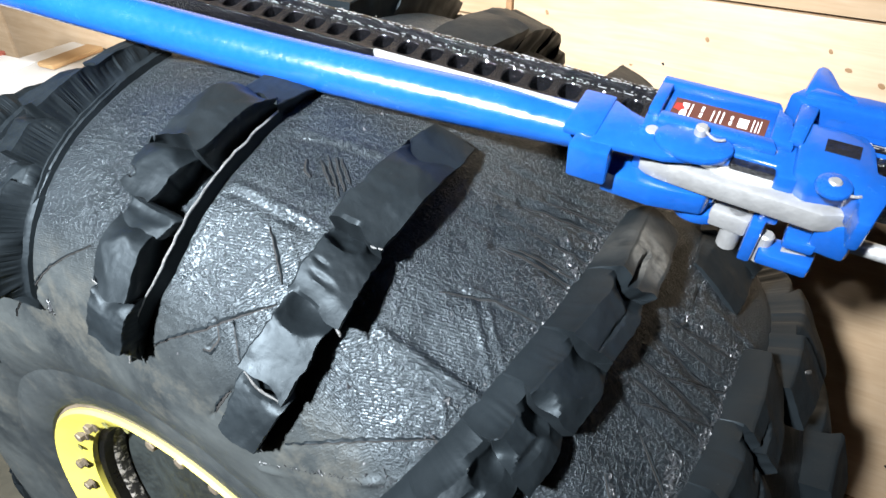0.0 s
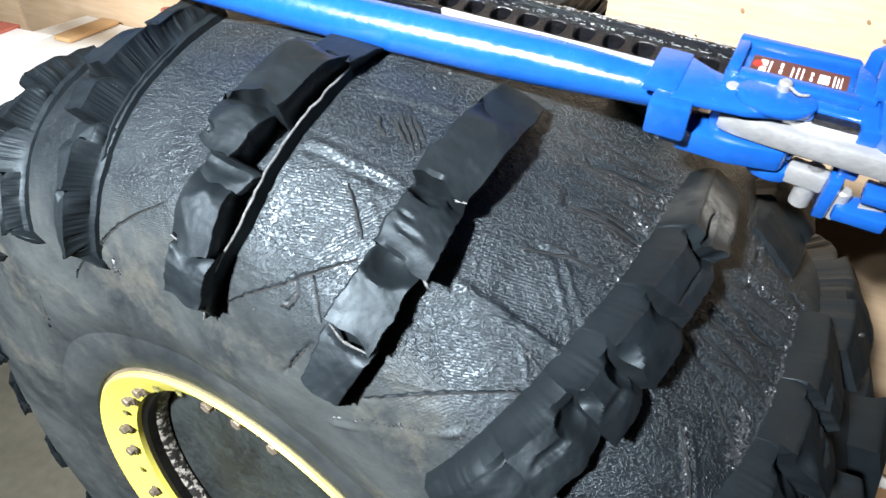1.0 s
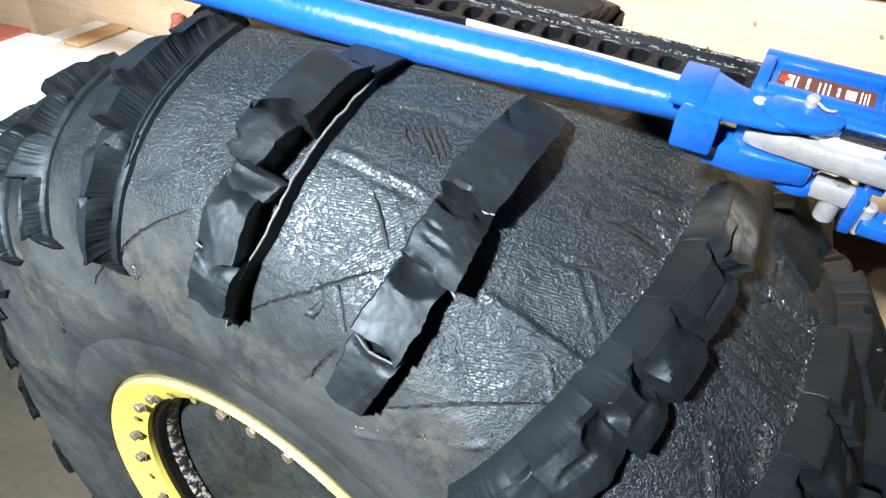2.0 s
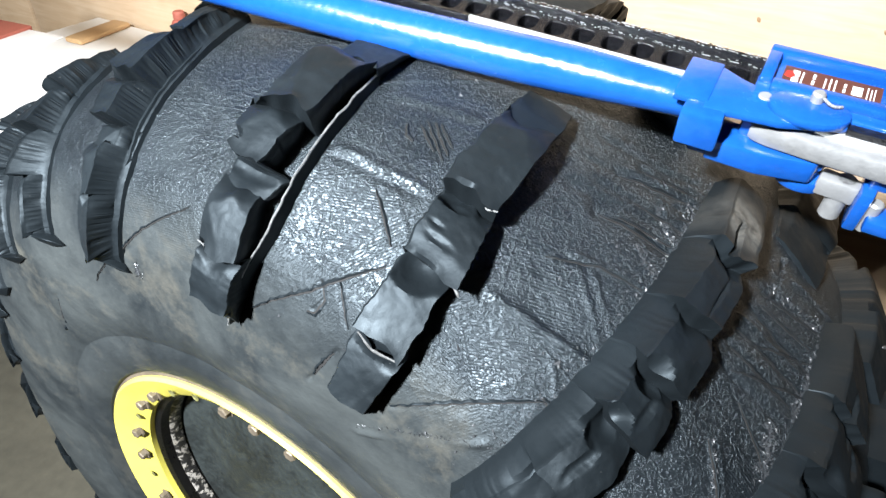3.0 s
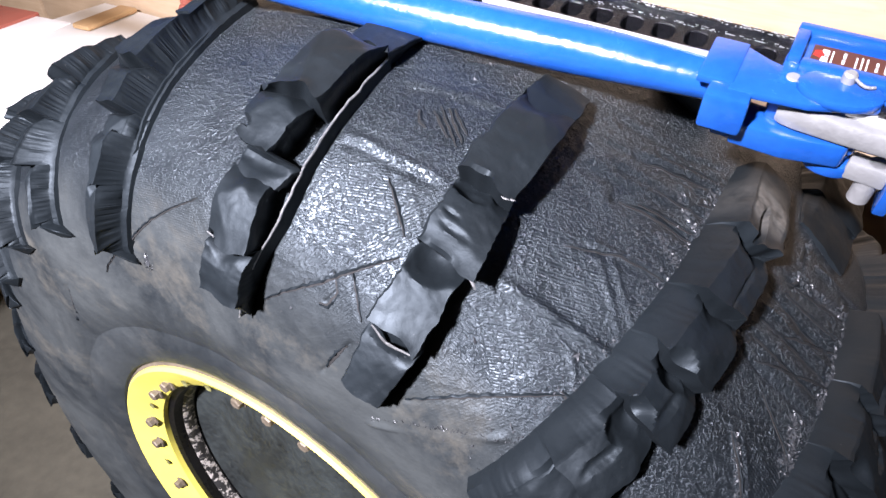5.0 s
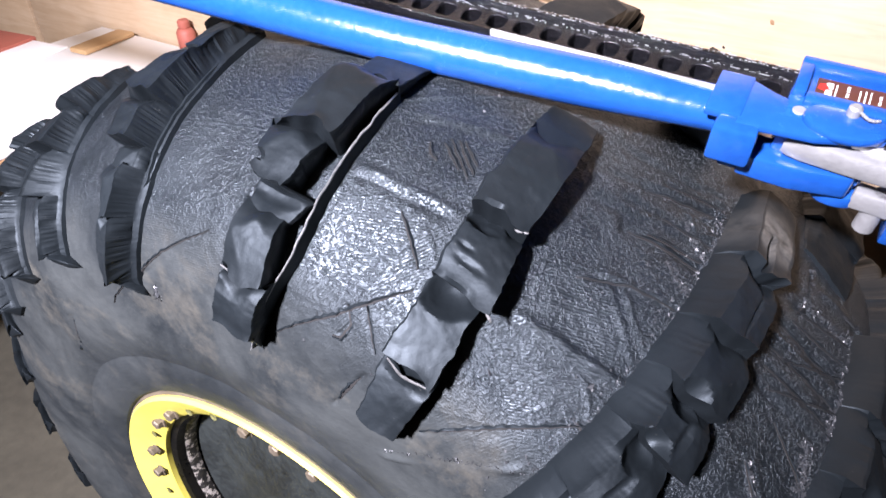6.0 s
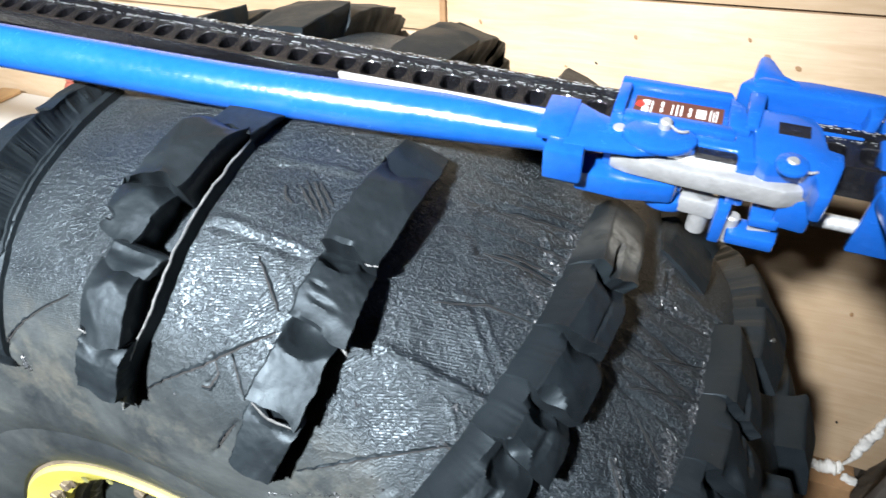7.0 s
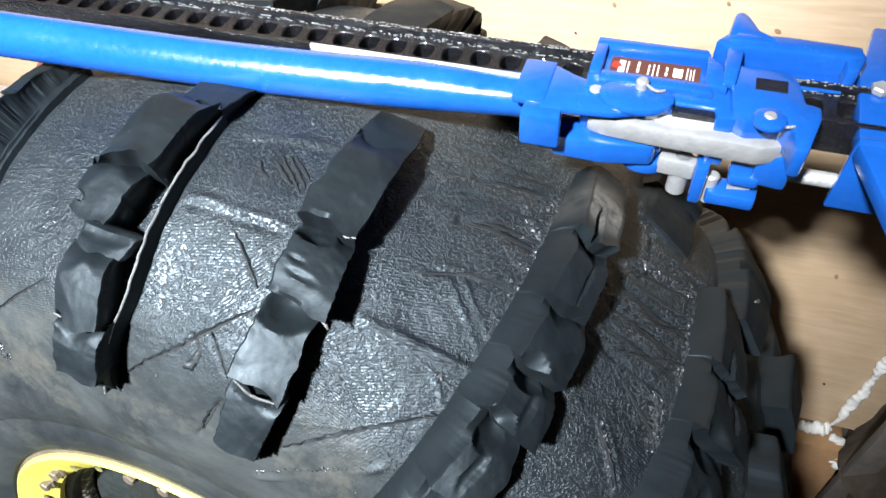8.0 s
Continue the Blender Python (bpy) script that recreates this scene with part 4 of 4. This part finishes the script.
# pitman pins with their clips
for x, y in ((40, -3), (117, -18)):
    x, y = x + 12 * (0.23 - 0.0037 * x), y - 17
    pin = rod("pin", (x, y, 12), (x, y, 20), 3.8, STEEL, "zinc-plated pin head")
    for q in range(6):
        a0, a1 = 2.1 * q / 5 - 0.3, 2.1 * (q + 1) / 5 - 0.3
        if q < 5:
            rod("clip", (x + 3 + 11 * q / 5, y - 2 - 3.2 * math.sin(q * 0.63), 18 - 0.5 * q), (x + 3 + 11 * (q + 1) / 5, y - 2 - 3.2 * math.sin((q + 1) * 0.63), 18 - 0.5 * (q + 1)), 0.9, STEEL, "", pin, None, 8, 0.1)
rod("rivet", (14, -24, 9), (14, -24, 11.5), 4, STEEL, "bare worn spot")

# the grey lever beside the runner
plate("lever", [(11, -35), (30, -26), (56, -12), (84, -3), (103, -2), (122, -9), (133, -24), (131, -36), (116, -42), (86, -41), (52, -40), (24, -38)], -15, 0, STEEL, "rough grey cast steel lever", 3)
plate("lever_cap", [(46, -32), (62, -19), (94, -11), (113, -14), (117, -23), (88, -32)], -1, 4, BARE, "polished worn face", 1.4)

# climbing pins and springs under the runner
rod("climbing_pin", (76, -26, -30), (76, -26, -62), 6.5, STEEL, "grey steel pin end")
plate("pin_housing", [(60, -32), (84, -34), (86, -24), (62, -20)], -44, -30, STEEL, "", 2)
rod("climbing_pin", (96, -32, -36), (96, -32, -60), 4.5, STEEL, "grey steel pin end")
plate("spring_seat", [(84, -40), (92, -40), (94, -20), (84, -18)], -58, -26, BLUE, "", 2)
plate("spring_seat", [(94, -42), (124, -42), (126, -26), (94, -24)], -54, -44, BLUE, "", 2)
plate("spring_seat", [(104, -40), (122, -40), (122, -26), (104, -24)], -36, -28, BLUE, "", 2)
for k in range(5):
    rod("spring_coil", (106, -34, -44 + 1.8 * k), (120, -32, -43.2 + 1.8 * k), 1.0, STEEL, "", None, None, 8, 0.1)

# the rear runner with its lifting horn
plate("rear_runner", [(90, 41), (104, 44), (162, 45), (171, 48), (170, 59), (124, 61), (88, 58), (80, 47)], -14, 7, BLUE, "", 2, None, 12)
plate("rear_runner", [(96, -14), (106, -20), (126, -16), (131, -24), (133, -40), (140, -40), (147, -11), (147, 0), (138, 2), (134, 21), (128, 30), (97, 31), (92, 26)], -18, 3, BLUE, "", 2, None, 12)
plate("rear_panel", [(95, 27), (162, 30), (162, 45), (95, 44)], -20, -7, BLUE, "recessed blue panel", 1, None, 12)
plate("rear_cap", [(160, 33), (167, 34), (173, 51), (168, 60), (160, 60)], -20, 6, BLUE, "", 2, None, 12)
plate("rear_rib", [(88, 8), (96, 8), (99, 42), (88, 44)], 0, 6, BLUE, "", 1.5, None, 12)
plate("window", [(108, 8), (127, 8), (127, 19), (108, 19)], 3, 3.4, OILY, "black bar seen through a window", 0, None, 12)
plate("rear_foot", [(116, -38), (137, -40), (145, -12), (138, -6), (122, -14)], -34, -8, BLUE, "", 3)
plate("boss", [(117 + 10 * math.cos(a), -21 + 10 * math.sin(a)) for a in [k * math.pi / 12 for k in range(24)]], 3, 7, BLUE, "", 1.8, None, 12)
plate("horn", [(87, 50), (120, 52), (107, 60), (100, 74), (95, 80), (90, 77)], -4, 10, BLUE, "", 3, None, 12)
plate("horn_web", [(88, 46), (118, 48), (106, 55), (92, 56)], -10, 10, BLUE, "", 2.5, None, 12)

# the end bracket bolted on the bar
plate("end_bracket", [(178, 88), (167, 31), (165, -33), (182, -96), (262, -96), (262, 88)], -6, 6, BLUE, "", 2)
plate("bracket_side", [(164, -32), (262, -32), (262, -26), (165, -26)], -48, 8, BLUE, "", 2)
bolt = rod("bracket_bolt", (178, 18, 6), (178, 18, 11), 6, STEEL, "zinc-plated bolt head", None, None, 6)

# ---- shed ----
WALL_S = 0.55


def slab(name, x0, x1, y0, y1, z0, z1, material, label, category, kind="", group="", bev=0.0):
    bm = bmesh.new()
    box(bm, x0, x1, y0, y1, z0, z1, None, bev)
    ob = mesh_ob(name, bm, material, None, "", 30 if bev else 0)
    ob.matrix_world = SHED
    return tagged(ob, label, category, group, kind)


wall = slab("wall_back", -3.2, 1.0, WALL_S + 0.018, WALL_S + 0.06, 0.0, 2.6, MOSS, "plywood-lined shed wall with knots and nail heads", "wall", "structure")
for x0, x1, z0, z1 in ((-1.64, -0.078, 0.922, 2.6), (-1.64, -0.078, 0.19, 0.918), (-0.066, 0.98, 0.19, 0.992), (-0.066, 0.98, 0.996, 2.6), (-3.2, -1.66, 0.19, 2.6)):
    bm = bmesh.new()
    box(bm, x0, x1, WALL_S, WALL_S + 0.0179, z0, z1, None, 0.001)
    p = part("panel", bm, PLY, wall)
for x, w in ((-0.072, 0.005), (-1.65, 0.012)):
    bm = bmesh.new()
    box(bm, x - w, x + w, WALL_S - 0.006, WALL_S + 0.017, 0.925, 2.6, None, 0.001)
    part("batten", bm, TIMBER, wall, "brown wooden batten")
rnd = random.Random(12)
for x, z, r, dark in ((0.182, 0.896, 0.0028, 1), (0.236, 0.941, 0.0045, 0), (-0.008, 0.943, 0.0045, 0), (0.417, 0.931, 0.005, 0), (0.135, 0.886, 0.003, 0), (0.459, 0.918, 0.0055, 0), (0.428, 0.603, 0.004, 1),
                      (0.634, 0.53, 0.005, 0), (0.678, 0.29, 0.0035, 1), (0.39, 0.951, 0.004, 0), (0.60, 0.78, 0.005, 0), (-0.3, 0.99, 0.005, 0), (-0.45, 0.88, 0.005, 0)):
    bm = bmesh.new()
    r *= 0.62
    lathe(bm, [(0.0002, r * 1.3), (-0.0003, r), (-0.0004, r * 0.5), (-0.0003, 0.0001)], 12)
    k = part("nail_head" if dark else "knot", bm, NAIL if dark else KNOT, wall)
    k.matrix_basis = pose(x, WALL_S, z, 0, rnd.uniform(0, 90), 0) @ Matrix.Diagonal((1.3, 1, 0.8, 1))

slab("sill", -3.2, 0.74, WALL_S - 0.05, WALL_S + 0.018, 0.0, 0.178, TIMBER, "brown timber sill under the plywood wall", "sill", "structure", "", 0.006)
slab("floor", -3.2, 2.0, -3.0, 1.2, -0.1, 0.0, CONCRETE, "dusty grey brown shed floor", "floor", "structure")
# unseen ceiling and two walls, kept dark so that little light bounces back
slab("ceiling", -3.2, 2.0, -3.0, 1.2, 2.6, 2.7, MOSS, "dark unseen ceiling, added to keep bounced light low", "ceiling", "structure")
slab("unseen_wall_left", -3.3, -3.2, -3.0, 1.2, 0, 2.6, MOSS, "dark unseen wall, added to keep bounced light low", "wall", "structure")
slab("unseen_wall_front", -3.2, 2.0, -3.1, -3.0, 0, 2.6, MOSS, "dark unseen wall, added to keep bounced light low", "wall", "structure")


def rough_wall():
    """The dark log wall that meets the plywood in the corner."""
    bm = bmesh.new()
    n, m = 60, 50
    rows = []
    for i in range(n + 1):
        y = 0.57 - 3.4 * (i / n) ** 1.8
        row = []
        for k in range(m + 1):
            z = 2.6 * (k / m) ** 1.6
            at = Vector((0, y, z))
            lean = 0.198 * max(0, min(z, 1.2) - 0.19) - 0.02
            row.append(bm.verts.new((0.775 + lean + 0.05 * noise.noise(at * 7) + 0.03 * abs(math.sin(z * 16)) + 0.012 * noise.noise(at * 30) - 0.05 * y, y, z)))
        rows.append(row)
    for a, b in zip(rows, rows[1:]):
        for i in range(m):
            bm.faces.new((a[i], a[i + 1], b[i + 1], b[i]))
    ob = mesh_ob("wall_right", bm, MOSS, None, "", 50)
    ob.matrix_world = SHED
    tagged(ob, "dark rough log wall meeting the plywood in a corner", "wall", "", "structure")


rough_wall()


def foam():
    """Lumps of builder's foam squeezed out of the corner joints."""
    rnd = random.Random(21)
    ob0 = thing("foam_bead", SHED, "lumpy white builder's foam squeezed out of the corner", "foam")

    def bead(a, b, count, size):
        bm = bmesh.new()
        a, b = Vector(a), Vector(b)
        way = (b - a).normalized()
        u = way.orthogonal().normalized()
        v = way.cross(u)
        rows = []
        for k in range(count + 1):
            f = k / count
            c = a.lerp(b, f) + u * 0.006 * noise.noise((f * 9, 1, size * 900)) + v * 0.006 * noise.noise((f * 9, 5, size * 900))
            r = size * (0.95 + 0.45 * noise.noise((f * count * 0.05, 2, size * 700))) * min(1, 6 * f + 0.2, 6 * (1 - f) + 0.2)
            row = []
            for i in range(14):
                d = u * math.cos(i * math.pi / 7) + v * math.sin(i * math.pi / 7)
                p = c + d * r
                row.append(bm.verts.new(p + d * r * (0.45 * noise.noise(p * 55) + 0.35 * noise.noise(p * 130) + 0.15 * noise.noise(p * 300))))
            rows.append(row)
        for p, q in zip(rows, rows[1:]):
            for i in range(14):
                bm.faces.new((p[i], p[(i + 1) % 14], q[(i + 1) % 14], q[i]))
        bm.faces.new(rows[0])
        bm.faces.new(rows[-1])
        part("bead", bm, FOAM, ob0, "", 60)

    bead((0.715, 0.545, 0.19), (0.800, 0.545, 0.62), 220, 0.0085)
    bead((0.66, 0.54, 0.178), (0.717, 0.54, 0.19), 48, 0.013)
    bead((0.72, 0.535, 0.185), (0.742, 0.50, 0.13), 56, 0.016)
    bead((0.735, 0.44, 0.045), (0.755, 0.43, 0.03), 30, 0.018)


foam()
plank = slab("plank", 0.0, 0.5, -0.02, 0.02, 0.0, 0.018, GREYWOOD, "weathered grey plank leaning in the corner", "plank", "", "", 0.003)
plank.matrix_world = SHED @ pose(0.742, 0.485, 0.004, 0, -73, -90)
brick = slab("brick", -0.05, 0.05, -0.03, 0.03, 0.0, 0.06, REDBOARD, "reddish broken brick beside the timber sill", "brick", "", "", 0.006)
brick.matrix_world = SHED @ pose(0.70, 0.42, 0.0, 0, 0, 20)

# ---- bench with boards beyond the tyre ----
bench = thing("bench", SHED @ pose(-1.1, 0.0, 0.0), "low bench with a bright white top standing by the plywood wall", "bench")
bm = bmesh.new()
box(bm, -0.22, 0.20, -0.6, 0.54, 0.655, 0.68, None, 0.003)
part("top", bm, BOARD, bench, "bright white board")
bm = bmesh.new()
box(bm, -0.22, 0.203, -0.6, 0.54, 0.635, 0.6545, None, 0.003)
part("edge", bm, TIMBER, bench, "brown wooden edge")
for x in (-0.18, 0.16):
    for y in (-0.55, 0.48):
        bm = bmesh.new()
        box(bm, x - 0.025, x + 0.025, y - 0.025, y + 0.025, 0.0, 0.635, None, 0.003)
        part("leg", bm, TIMBER, bench)
sheet_ob = slab("paper_sheet", -0.10, 0.04, -0.16, 0.12, 0.0, 0.004, PAPER, "white paper sheet lying on the bench", "paper", "", "", 0.001)
sheet_ob.matrix_world = SHED @ pose(-1.27, 0.27, 0.6805, 0, 0, 8)
red = slab("red_board", -0.10, 0.06, -0.22, 0.14, 0.0, 0.012, REDBOARD, "dull red board on the bench", "board", "", "", 0.002)
red.matrix_world = SHED @ pose(-1.40, 0.24, 0.68, 0, 0, 8)
card = slab("cardboard_strip", -0.035, 0.02, -0.08, 0.07, 0.0, 0.014, CARD, "tan cardboard strip on the bench", "cardboard", "", "", 0.006)
card.matrix_world = SHED @ pose(-1.19, 0.46, 0.6805, 0, 0, 6)

# a small red thing of unknown kind by the wall, drawn as a bottle
bottle = thing("bottle", SHED @ pose(-0.975, 0.524, 0.68), "small dull red thing of unknown kind on the white bench, drawn as a bottle", "bottle")
upright = Matrix.Rotation(radians(90), 4, "X")
for name, profile in (("body", [(0.0, 0.0001), (0.0, 0.019), (0.003, 0.021), (0.048, 0.021), (0.056, 0.017), (0.060, 0.011), (0.060, 0.0001)]),
                      ("lid", [(0.0602, 0.0001), (0.0602, 0.013), (0.062, 0.014), (0.074, 0.0135), (0.077, 0.011), (0.077, 0.0001)])):
    bm = bmesh.new()
    lathe(bm, profile, 24)
    bmesh.ops.transform(bm, matrix=upright, verts=bm.verts)
    part(name, bm, REDBOARD, bottle)
